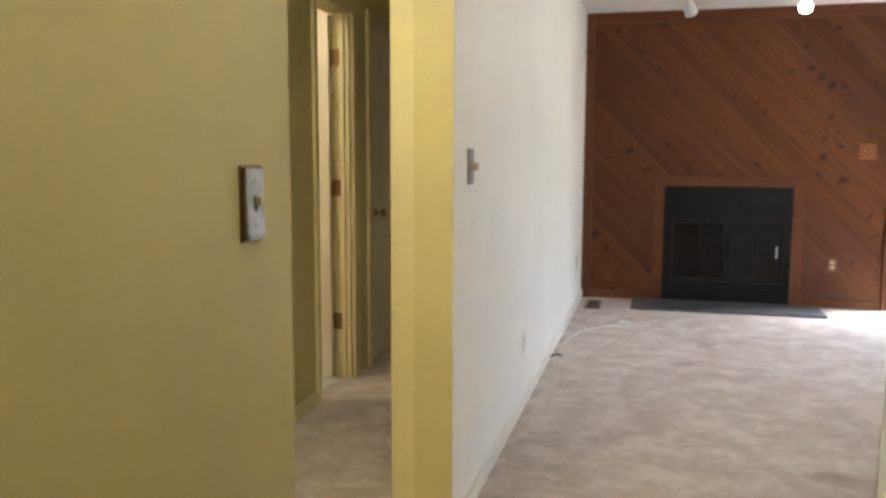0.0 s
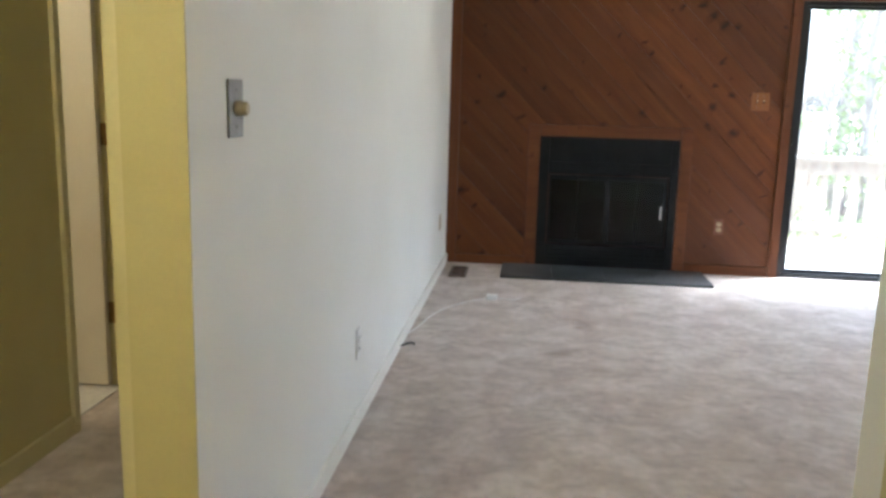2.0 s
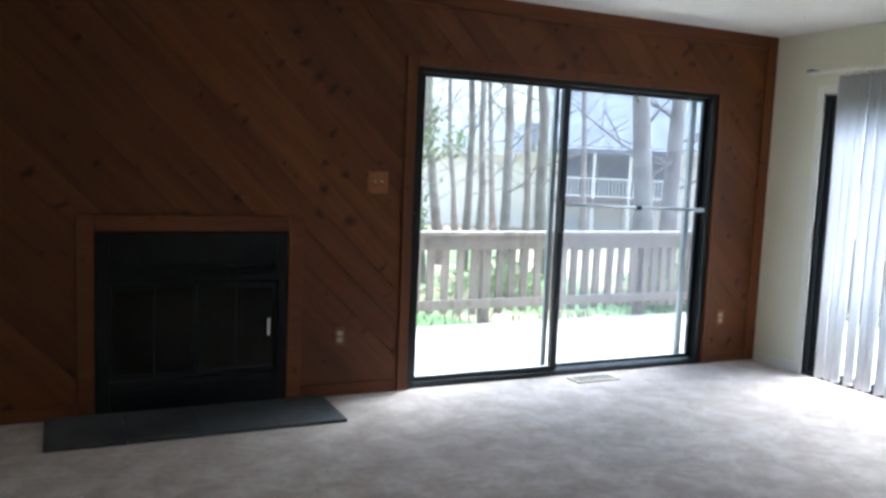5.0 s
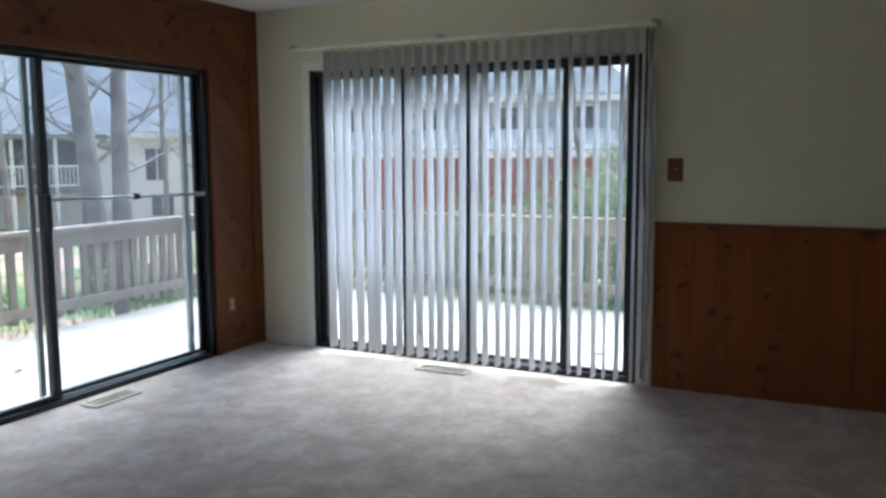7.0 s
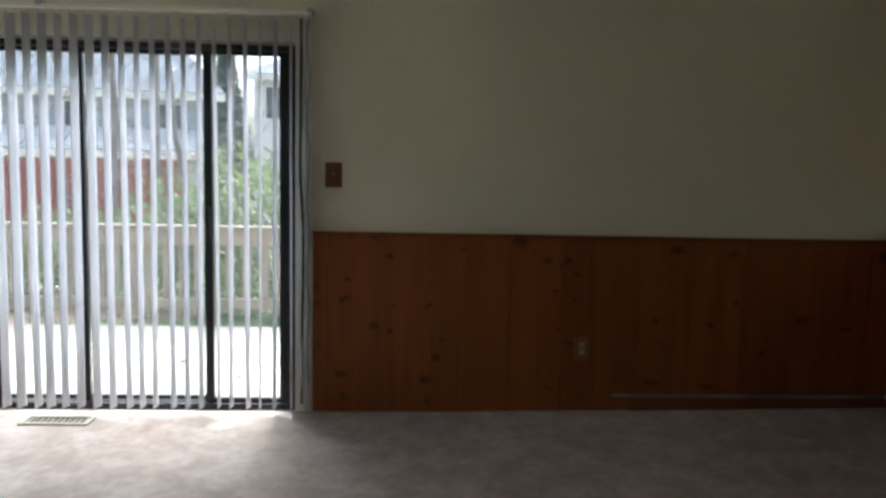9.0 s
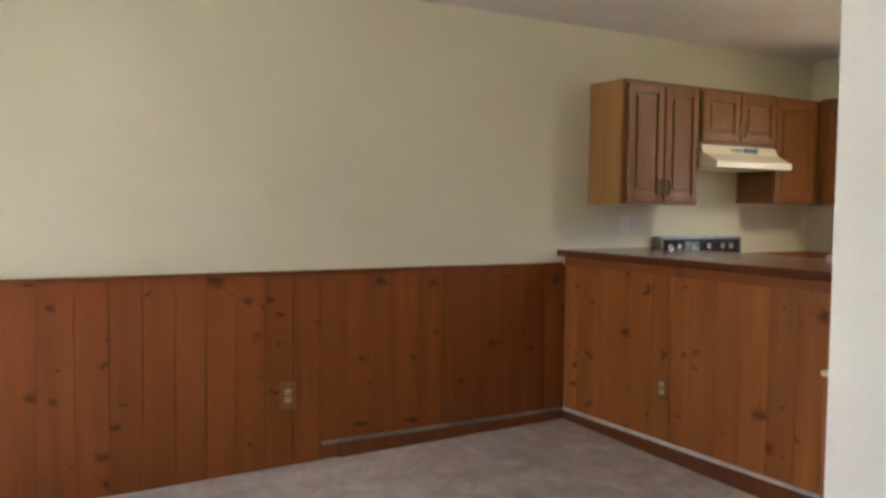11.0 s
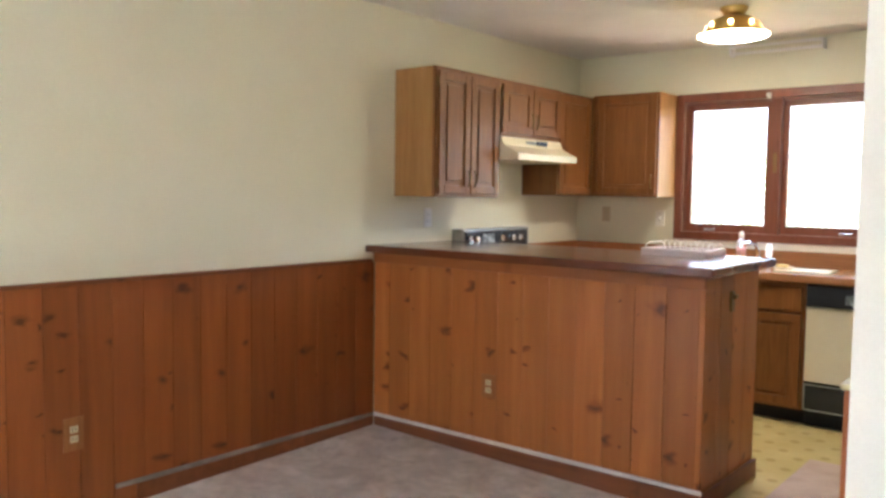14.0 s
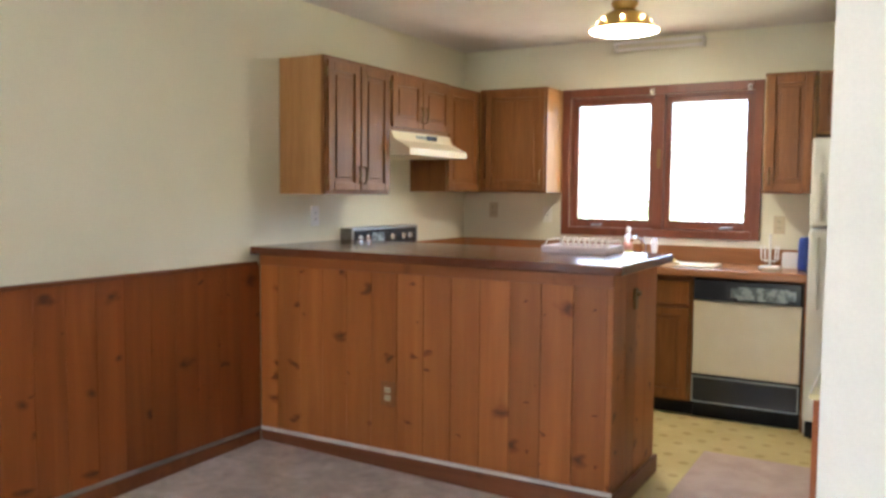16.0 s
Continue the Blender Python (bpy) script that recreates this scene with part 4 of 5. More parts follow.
            part("hinge", slab(hh - 0.005, hh + 0.005, 0.0, 0.014, z - 0.025, z + 0.025, 0.002), OLDBRASS, dr)
    return dr


UF = 5.075                     # front of the east wall cabinets
SF = S + 0.32                  # front of the south wall cabinets


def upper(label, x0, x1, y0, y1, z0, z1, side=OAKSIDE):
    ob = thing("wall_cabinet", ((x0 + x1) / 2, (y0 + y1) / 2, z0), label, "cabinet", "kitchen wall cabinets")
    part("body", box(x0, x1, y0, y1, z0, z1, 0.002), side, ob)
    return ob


c = upper("honey oak wall cabinet with two raised-panel doors", UF + 0.02, E, -0.985, -0.365, 1.36, 2.095)
for row in ((UF, UF + 0.019, -0.985, -0.955, 1.36, 2.095), (UF, UF + 0.019, -0.395, -0.365, 1.36, 2.095), (UF, UF + 0.019, -0.954, -0.396, 1.36, 1.39), (UF, UF + 0.019, -0.954, -0.396, 2.06, 2.095)):
    part("face_frame", box(*row, 0.001), OAK, c)
raised_door(c, "y", -0.967, -0.682, UF, -1, 1.378, 2.07, True)
raised_door(c, "y", -0.672, -0.383, UF, -1, 1.378, 2.07, False)
c = upper("short oak cabinet over the range hood", UF + 0.02, E, -1.705, -0.99, 1.745, 2.095)
for row in ((UF, UF + 0.019, -1.705, -0.99, 1.745, 1.765), (UF, UF + 0.019, -1.705, -0.99, 2.06, 2.095)):
    part("face_frame", box(*row, 0.001), OAK, c)
raised_door(c, "y", -1.69, -1.352, UF, -1, 1.765, 2.065, True)
raised_door(c, "y", -1.342, -1.005, UF, -1, 1.765, 2.065, False)
c = upper("oak corner cabinet with a raised-panel door", UF + 0.02, E, S, -1.71, 1.378, 2.095, OAK)
raised_door(c, "y", SF + 0.03, -1.725, UF + 0.02, -1, 1.39, 2.075, False)
c = upper("oak wall cabinet beside the kitchen window", 4.565, UF + 0.018, S, SF - 0.02, 1.378, 2.105)
for row in ((4.565, UF, SF - 0.019, SF, 1.378, 1.395), (4.565, UF, SF - 0.019, SF, 2.085, 2.105), (4.565, 4.585, SF - 0.019, SF, 1.396, 2.084), (UF - 0.03, UF, SF - 0.019, SF, 1.396, 2.084)):
    part("face_frame", box(*row, 0.001), OAK, c)
raised_door(c, "x", 4.578, 5.03, SF, 1, 1.392, 2.088, False, True)
c = upper("narrow oak wall cabinet between window and refrigerator", 2.87, 3.155, S, SF - 0.02, 1.385, 2.105)
for row in ((2.87, 3.155, SF - 0.019, SF, 1.385, 1.405), (2.87, 3.155, SF - 0.019, SF, 2.085, 2.105)):
    part("face_frame", box(*row, 0.001), OAK, c)
raised_door(c, "x", 2.885, 3.14, SF, 1, 1.40, 2.09, True)
c = upper("short oak cabinet above the refrigerator", 2.06, 2.868, S, SF - 0.02, 1.735, 2.105)
raised_door(c, "x", 2.475, 2.855, SF - 0.02, 1, 1.75, 2.09, False)
raised_door(c, "x", 2.075, 2.465, SF - 0.02, 1, 1.75, 2.09, True)

hood = thing("range_hood", (5.2, -1.345, 1.6), "almond enamel range hood under the short cabinet", "range hood")
hb = bmesh.new()
prof = [(E, 1.742), (5.06, 1.742), (5.045, 1.69), (4.93, 1.635), (4.93, 1.595), (E, 1.595)]
rows = [[hb.verts.new((x, y, z)) for x, z in prof] for y in (-0.99, -1.70)]
hb.faces.new(rows[0]); hb.faces.new(rows[1][::-1])
for i in range(6):
    hb.faces.new((rows[0][i], rows[1][i], rows[1][(i + 1) % 6], rows[0][(i + 1) % 6]))
bmesh.ops.bevel(hb, geom=hb.edges[:], offset=0.004, segments=2, affect="EDGES")
hs = part("shell", hb, ALMOND, hood)
part("control_plate", box(5.042, 5.052, -1.50, -1.38, 1.70, 1.73, 0.002), BLACKGLOSS, hs, "black control plate")
part("vent_slots", boxes(*[(5.046, 5.054, -1.37 + 0.03 * k, -1.35 + 0.03 * k, 1.705, 1.725) for k in range(4)]), LABELGREY, hs)

RY0, RY1 = -1.665, -0.905
rang = thing("kitchen_range", (5.05, -1.285, 0.0), "white electric range with a black control panel", "range")
part("body", box(4.74, 5.34, RY0, RY1, 0.0, 0.915, 0.006), PLASTIC, rang)
part("cooktop", box(4.73, 5.28, RY0 - 0.002, RY1 + 0.002, 0.9155, 0.93, 0.005), ALMOND, rang)
bg = part("backguard", box(5.285, E - 0.005, RY0, RY1, 0.931, 1.155, 0.010), STEEL, rang, "chrome-edged backguard")
pnl = part("control_panel", box(5.276, 5.2845, RY0 + 0.03, RY1 - 0.02, 1.035, 1.14, 0.003), BLACKGLOSS, bg, "black control panel")
part("clock_window", box(5.271, 5.2755, -1.235, -1.105, 1.055, 1.122, 0.002), LABELGREY, bg, "grey clock window")
for y in (-0.965, -1.04, -1.32, -1.45, -1.53):
    part("dial_knob", lathe([(0.022, 0.0), (0.021, -0.012), (0.017, -0.022), (0.013, -0.024)], (5.2755, y, 1.09), "x", 16), CHROME, bg, "chrome dial knob")

CZ = 0.925
CF = S + 0.56                  # front of the south counter
built_counter = thing("countertop", (4.2, -2.2, CZ), "brown laminate L-shaped kitchen countertop with backsplash", "countertop")
part("top", boxes((2.86, E, S, CF, CZ - 0.05, CZ), (4.75, E, CF + 0.001, RY0 - 0.004, CZ - 0.05, CZ), bevel=0.006), LAMINATE, built_counter)
part("backsplash", boxes((2.86, E, S, S + 0.02, CZ + 0.001, 1.03), (E - 0.02, E, S + 0.021, RY0 - 0.004, CZ + 0.001, 1.03), bevel=0.003), LAMINATE, built_counter)
for x0, x1, lab in ((3.50, 3.95, "oak base cabinet with a drawer beside the dishwasher"), (3.952, 4.75, "oak sink base cabinet")):
    b = thing("base_cabinet", ((x0 + x1) / 2, -2.2, 0.0), lab, "cabinet", "kitchen base cabinets")
    part("body", boxes((x0, x1, S, CF - 0.04, 0.10, CZ - 0.051)), OAK, b)
    part("toe_kick", box(x0, x1, S, CF - 0.10, 0.006, 0.099), BLACKSTEEL, b)
    for k in range(1 if x1 < 4 else 2):
        w = (x1 - x0) / (1 if x1 < 4 else 2)
        a0, a1 = x0 + k * w + 0.02, x0 + (k + 1) * w - 0.02
        raised_door(b, "x", a0, a1, CF - 0.04, 1, 0.12, 0.68, k == 0, x1 < 4, False)
        part("drawer_front", box(a0, a1, CF - 0.04, CF - 0.021, 0.70, 0.85, 0.005), OAK, b)
part_end = thing("end_panel", (2.868, -2.2, 0.0), "brown panel at the end of the counter", "panel")
part("board", box(2.858, 2.876, S, CF - 0.03, 0.006, CZ - 0.051, 0.002), OAK, part_end)

dw = thing("dishwasher", (3.185, -2.2, 0.0), "almond dishwasher with black panel under the counter", "dishwasher")
DF = CF - 0.018
part("tub", box(2.88, 3.496, S + 0.02, DF - 0.03, 0.09, CZ - 0.055), BLACKSTEEL, dw)
part("door_panel", box(2.884, 3.492, DF - 0.029, DF, 0.285, 0.735, 0.006), ALMOND, dw, "almond door panel")
cpn = part("control_panel", box(2.884, 3.492, DF - 0.029, DF + 0.012, 0.738, 0.865, 0.008), BLACKGLOSS, dw, "black control panel")
part("torn_label", boxes((2.915, 3.275, DF + 0.0125, DF + 0.0145, 0.765, 0.822), (2.955, 3.235, DF + 0.0125, DF + 0.0150, 0.752, 0.832), (3.05, 3.16, DF + 0.0125, DF + 0.0154, 0.757, 0.827), bevel=0.0006), LABELGREY, cpn, "torn grey plastic film")
part("kick_panel", box(2.884, 3.492, DF - 0.029, DF - 0.004, 0.115, 0.265, 0.004), BLACKGLOSS, dw, "black lower access panel")
part("kick_trim", boxes((2.884, 3.492, DF - 0.003, DF + 0.002, 0.110, 0.117), (2.884, 3.492, DF - 0.003, DF + 0.002, 0.262, 0.272), (2.884, 2.892, DF - 0.003, DF + 0.002, 0.118, 0.261), (3.484, 3.492, DF - 0.003, DF + 0.002, 0.118, 0.261), bevel=0.001), ALU, dw, "pale metal edging")
part("toe_board", box(2.884, 3.492, DF - 0.10, DF - 0.06, 0.006, 0.105), BLACKSTEEL, dw)

fr = thing("refrigerator", (2.45, -2.1, 0.0), "cream two-door refrigerator with top freezer", "refrigerator")
part("cabinet", box(2.075, 2.848, S + 0.03, -1.86, 0.03, 1.69, 0.01), FRIDGE, fr)
fd = part("freezer_door", box(2.078, 2.846, -1.855, -1.79, 1.205, 1.69, 0.014), FRIDGE, fr)
ld = part("main_door", box(2.078, 2.846, -1.855, -1.79, 0.12, 1.19, 0.014), FRIDGE, fr)
part("handle", box(2.79, 2.82, -1.789, -1.75, 1.24, 1.50, 0.008), FRIDGE, fd)
part("handle", box(2.79, 2.82, -1.789, -1.75, 0.75, 1.15, 0.008), FRIDGE, ld)
part("kick_grille", box(2.09, 2.835, -1.85, -1.83, 0.02, 0.112, 0.003), BLACKSTEEL, fr)
for x in (2.12, 2.80):
    part("foot", lathe([(0.02, 0.006), (0.018, 0.03)], (x, -1.88, 0.0), "z", 10), BLACKSTEEL, fr)

# kitchen window
win = tagged(thing("window_1", (3.885, S, WZA), "mahogany-stained twin casement window over the sink", "window"), kind="structure")
part("casing", boxes((3.205, 3.262, S, S + 0.028, 1.08, 2.11), (4.51, 4.565, S, S + 0.028, 1.08, 2.11), (3.263, 4.509, S, S + 0.028, 2.05, 2.11), (3.263, 4.509, S, S + 0.034, 1.08, 1.135), bevel=0.004), WINWOOD, win)
part("mullion", box(3.835, 3.905, S - 0.12, S + 0.026, 1.136, 2.049, 0.004), WINWOOD, win)
part("jamb_lining", boxes((3.262, 3.275, S - 0.14, S - 0.001, 1.136, 2.049), (4.498, 4.509, S - 0.14, S - 0.001, 1.136, 2.049), (3.276, 4.497, S - 0.14, S - 0.001, 2.036, 2.049), (3.276, 4.497, S - 0.14, S - 0.001, 1.121, 1.136)), WINWOOD, win)
for x0, x1 in ((3.276, 3.834), (3.906, 4.497)):
    sash = part("sash", boxes((x0, x0 + 0.038, S - 0.06, S - 0.02, 1.137, 2.035), (x1 - 0.038, x1, S - 0.06, S - 0.02, 1.137, 2.035), (x0 + 0.038, x1 - 0.038, S - 0.06, S - 0.02, 1.137, 1.195), (x0 + 0.038, x1 - 0.038, S - 0.06, S - 0.02, 1.992, 2.035), bevel=0.003), WINWOOD, win)
    pg = part("pane", box(x0 + 0.036, x1 - 0.036, S - 0.045, S - 0.039, 1.193, 1.994), GLASS, sash)
    pg.visible_shadow = False
for x in (4.30, 3.415):
    part("crank", tube([(x + 0.04, S - 0.012, 1.15), (x + 0.035, S + 0.028, 1.155), (x - 0.03, S + 0.036, 1.155), (x - 0.045, S + 0.044, 1.165)], 0.006, 8), ALU, win, "metal casement crank")
for x in (3.92, 3.29):
    part("curtain_bracket", boxes((x - 0.012, x + 0.012, S + 0.028, S + 0.034, 2.045, 2.085), (x - 0.008, x + 0.008, S + 0.034, S + 0.07, 2.06, 2.075), bevel=0.002), PLASTIC, win, "small white curtain bracket")
part("latch", box(3.855, 3.878, S + 0.027, S + 0.037, 1.55, 1.68, 0.003), OLDBRASS, win)
built("sill_strip", box(3.205, 4.565, S, S + 0.012, 1.032, 1.079), TRIMWHITE, "cream strip below the window", "trim")
rod = thing("curtain_rod", (3.87, S, 2.4), "white double curtain rod with bent returns", "curtain rod")
part("upper_rod", boxes((3.58, 4.18, S + 0.09, S + 0.10, 2.385, 2.405), bevel=0.003), PLASTIC, rod)
part("lower_rod", boxes((3.58, 4.18, S + 0.065, S + 0.075, 2.345, 2.365), bevel=0.003), PLASTIC, rod)
for x in (3.58, 4.17):
    part("return", box(x, x + 0.01, S, S + 0.089, 2.343, 2.407, 0.002), PLASTIC, rod)

# peninsula bar
bar = thing("breakfast_bar", (4.4, -0.5, 0.0), "knotty pine breakfast bar with a dark laminate top", "bar")
BX0, BY0, BY1 = 3.43, -0.88, -0.205
part("carcass", box(BX0 + 0.012, E - 0.001, BY0, BY1, 0.006, 1.04), GROOVE, bar)
part("bar_top", box(3.375, E - 0.001, -0.965, -0.125, 1.042, 1.083, 0.007), BARTOP, bar, "dark glossy laminate top")
part("apron", boxes((BX0 - 0.004, E - 0.014, BY1, BY1 + 0.024, 0.985, 1.041), bevel=0.003), PINE_A, bar, "stained board under the top")
part("baseboard", boxes((BX0 - 0.022, E - 0.031, BY1 + 0.013, BY1 + 0.03, 0.0, 0.093), (BX0 - 0.022, BX0 - 0.005, BY0, BY1 + 0.0125, 0.006, 0.093), bevel=0.003), BASEWOOD, bar, "brown baseboard")
part("base_cap", boxes((BX0 - 0.018, E - 0.02, BY1 + 0.0125, BY1 + 0.024, 0.094, 0.113), bevel=0.003), CAULK, bar, "pale strip above the baseboard")
part("corner_strip", box(BX0 - 0.006, BX0 + 0.02, BY1 - 0.006, BY1 + 0.018, 0.114, 0.984, 0.003), PINE_V, bar)
part("bottle_opener", boxes((BX0 - 0.012, BX0 - 0.0005, -0.53, -0.485, 0.86, 0.955), (BX0 - 0.028, BX0 - 0.012, -0.525, -0.49, 0.92, 0.94), bevel=0.003), OLDBRASS, bar, "dark metal bottle opener")

# ceiling lamp
lampx, lampy = 3.80, -1.43
kl = thing("ceiling_lamp", (lampx, lampy, H), "pierced brass pan ceiling lamp, lit, over the kitchen", "lamp")
part("canopy", lathe([(0.055, -0.045), (0.06, -0.03), (0.075, -0.012), (0.075, 0.0)], (lampx, lampy, H), "z", 28), BRASS, kl)
shade = part("shade", lathe([(0.056, -0.046), (0.10, -0.062), (0.135, -0.085), (0.155, -0.125), (0.195, -0.15), (0.198, -0.158), (0.190, -0.157), (0.15, -0.13), (0.13, -0.095), (0.05, -0.06)], (lampx, lampy, H), "z", 36), BRASS, kl, "polished brass shade")
for k in range(8):
    a = 2 * math.pi * (k + 0.3) / 8
    star = bmesh.new()
    cx, cy = lampx + 0.1475 * math.cos(a), lampy + 0.1475 * math.sin(a)
    n_ = Vector((math.cos(a) * 0.9, math.sin(a) * 0.9, 0.42)).normalized()
    u_ = Vector((-math.sin(a), math.cos(a), 0))
    w_ = n_.cross(u_)
    star.faces.new([star.verts.new(Vector((cx, cy, H - 0.104)) + n_ * 0.002 + (u_ * math.cos(j * math.pi / 6) + w_ * math.sin(j * math.pi / 6)) * (0.0145 if j % 2 == 0 else 0.0095)) for j in range(12)])
    bmesh.ops.solidify(star, geom=star.faces[:], thickness=0.002)
    part("star_hole", star, STARLIT, shade, "lit star-shaped piercing")
part("glass_bowl", lathe([(0.01, -0.185), (0.09, -0.18), (0.15, -0.168), (0.188, -0.1585)], (lampx, lampy, H), "z", 36), DIFFUSER, kl, "lit glass diffuser")

# things on the counter
RZ = 1.083
rack = thing("dish_rack", (3.79, -0.80, RZ), "white wire dish rack on a pale pink tray on the bar", "dish rack")
part("tray", boxes((3.62, 3.955, -0.945, -0.665, RZ, RZ + 0.01), (3.62, 3.955, -0.68, -0.665, RZ + 0.0105, RZ + 0.036), (3.62, 3.955, -0.945, -0.93, RZ + 0.0105, RZ + 0.036), (3.62, 3.635, -0.929, -0.681, RZ + 0.0105, RZ + 0.036), (3.94, 3.955, -0.929, -0.681, RZ + 0.0105, RZ + 0.036), bevel=0.004), PINK, rack, "pale pink tray")
for k in range(9):
    x = 3.67 + 0.03 * k
    part("wire", tube([(x, -0.92, RZ + 0.011), (x, -0.89, RZ + 0.068), (x, -0.85, RZ + 0.068), (x, -0.83, RZ + 0.011)], 0.0035, 6), PLASTIC, rack)
for x in (3.628, 3.947):
    part("end_loop", tube([(x, -0.93, RZ + 0.036), (x, -0.89, RZ + 0.062), (x, -0.74, RZ + 0.062), (x, -0.69, RZ + 0.036)], 0.0035, 6), PLASTIC, rack)
soap = thing("soap_bottle", (4.02, -2.33, CZ), "clear dish soap bottle with white cap and pink label", "bottle")
part("bottle", lathe([(0.026, 0.0), (0.03, 0.01), (0.03, 0.13), (0.024, 0.165), (0.012, 0.185)], (4.02, -2.33, CZ), "z", 18), CLEAR, soap)
part("liquid", lathe([(0.0305, 0.012), (0.0305, 0.07)], (4.02, -2.33, CZ), "z", 18), LEMON, soap, "yellow soap")
part("label", lathe([(0.0308, 0.075), (0.0308, 0.125)], (4.02, -2.33, CZ), "z", 18), ROSE, soap, "pink label band")
part("cap", lathe([(0.014, 0.186), (0.018, 0.19), (0.014, 0.225), (0.008, 0.23)], (4.02, -2.33, CZ), "z", 14), PLASTIC, soap, "white cap")
fau = thing("faucet", (3.92, -2.40, CZ), "chrome kitchen faucet with clear handle and spray head", "faucet")
part("spout", tube([(3.93, -2.40, CZ), (3.93, -2.40, CZ + 0.10), (3.94, -2.36, CZ + 0.15), (3.96, -2.28, CZ + 0.16), (3.965, -2.23, CZ + 0.14)], [0.016, 0.014, 0.013, 0.012, 0.014], 10), CHROME, fau)
part("handle", lathe([(0.02, 0.0), (0.014, 0.03), (0.02, 0.07), (0.024, 0.10), (0.018, 0.15), (0.012, 0.155)], (3.86, -2.40, CZ), "z", 14), CLEAR, fau, "clear faceted handle")
mug = thing("mug_tree", (3.105, -2.24, CZ), "white wooden mug tree on the counter", "mug rack")
part("base", lathe([(0.062, 0.0), (0.062, 0.012), (0.055, 0.018)], (3.105, -2.24, CZ), "z", 22), PLASTIC, mug)
part("pole", tube([(3.105, -2.24, CZ + 0.018), (3.105, -2.24, CZ + 0.21)], 0.008), PLASTIC, mug)
for k in range(5):
    a = 2 * math.pi * k / 5 + 0.4
    part("arm", tube([(3.105, -2.24, CZ + 0.05), (3.105 + 0.03 * math.cos(a), -2.24 + 0.03 * math.sin(a), CZ + 0.045), (3.105 + 0.05 * math.cos(a), -2.24 + 0.05 * math.sin(a), CZ + 0.06), (3.105 + 0.052 * math.cos(a), -2.24 + 0.052 * math.sin(a), CZ + 0.14)], 0.0055, 7), PLASTIC, mug)
carton = thing("small_carton", (2.99, -2.36, CZ), "small white carton on the counter", "box")
part("carton", box(2.95, 3.045, -2.41, -2.31, CZ, CZ + 0.095, 0.003), PLASTIC, carton)
flask = thing("blue_tumbler", (2.915, -2.26, CZ), "blue plastic tumbler on the counter", "bottle")
part("tumbler", lathe([(0.034, 0.0), (0.036, 0.01), (0.034, 0.16), (0.030, 0.19), (0.02, 0.2)], (2.915, -2.26, CZ), "z", 20), BLUE, flask)
board = thing("cutting_board", (3.60, -2.16, CZ), "pale cutting board lying by the sink", "cutting board")
part("board", box(3.40, 3.72, -2.30, -2.05, CZ, CZ + 0.012, 0.005), ALMOND, board)
dish = thing("soap_dish", (3.68, -2.12, CZ + 0.012), "yellow sponge in a shallow dish", "soap dish")
part("dish", lathe([(0.05, 0.0), (0.065, 0.014), (0.062, 0.016), (0.045, 0.005)], (3.68, -2.12, CZ + 0.012), "z", 20), ALMOND, dish)
part("sponge", box(3.65, 3.72, -2.14, -2.09, CZ + 0.018, CZ + 0.042, 0.006), SPONGE, dish)
mat_ = thing("kitchen_mat", (2.9, -0.8, 0.006), "brown woven runner on the kitchen floor", "mat")
part("weave", box(2.56, 3.268, -1.31, -0.22, 0.006, 0.014, 0.003), MATWEAVE, mat_)
built("trim_wall_corner", box(PX1 + 0.0005, PX1 + 0.02, -0.65, PY - 0.002, 0.991, 1.003, 0.004), TRIMYELLOW, "white painted cap on the side wainscot", "trim")


# ---- outside ----
gm = bmesh.new()
GN = 60
gv = {}
for i in range(GN + 1):
    for j in range(GN + 1):
        a, b = (i / GN - 0.5) * 2, (j / GN - 0.5) * 2
        x, y = 6 + 600 * a * abs(a) ** 1.6, 6 + 600 * b * abs(b) ** 1.6
        d = math.hypot(x - 4, y - 3)
        z = -0.75 - 1.15 * min(1, max(0, (d - 8) / 30)) + 0.12 * noise.noise((x * 0.15, y * 0.15, 0))
        gv[i, j] = gm.verts.new((x, y, z))
for i in range(GN):
    for j in range(GN):
        gm.faces.new((gv[i, j], gv[i + 1, j], gv[i + 1, j + 1], gv[i, j + 1])).smooth = True
built("ground", gm, GROUND, "grass with leaf litter sloping away from the deck", "ground")


def ground_z(x, y):
    d = math.hypot(x - 4, y - 3)
    return -0.75 - 1.15 * min(1, max(0, (d - 8) / 30)) + 0.12 * noise.noise((x * 0.15, y * 0.15, 0)) - 0.06


DZ, DX, DY = -0.12, 8.30, 8.30
deck = thing("deck", (6.0, 7.2, DZ - 0.04), "pale weathered wooden deck wrapping the corner of the house", "deck")
tagged(deck, kind="structure")
part("joists", boxes(*[(x, x + 0.04, N + 0.16, DY - 0.05, DZ - 0.22, DZ - 0.041) for x in (0.6, 2.0, 3.4, 4.8, 6.2, 7.6)], (0.3, DX, DY - 0.04, DY, DZ - 0.22, DZ - 0.041), (DX - 0.04, DX, 0.0, DY - 0.05, DZ - 0.22, DZ - 0.041)), RAILWOOD, deck)
short = mesh_of("board", box(0.0, 0.137, N + 0.155 - 7.2, DY - 7.2, 0.0, 0.035), DECKWOOD)
long = mesh_of("board", box(0.0, 0.137, -0.6 - 7.2, DY - 7.2, 0.0, 0.035), DECKWOOD)
x = 0.3
while x < DX - 0.1:
    piece("deck_board", short if x < E + 0.16 else long, deck, (x, 7.2, DZ - 0.035))
    x += 0.144

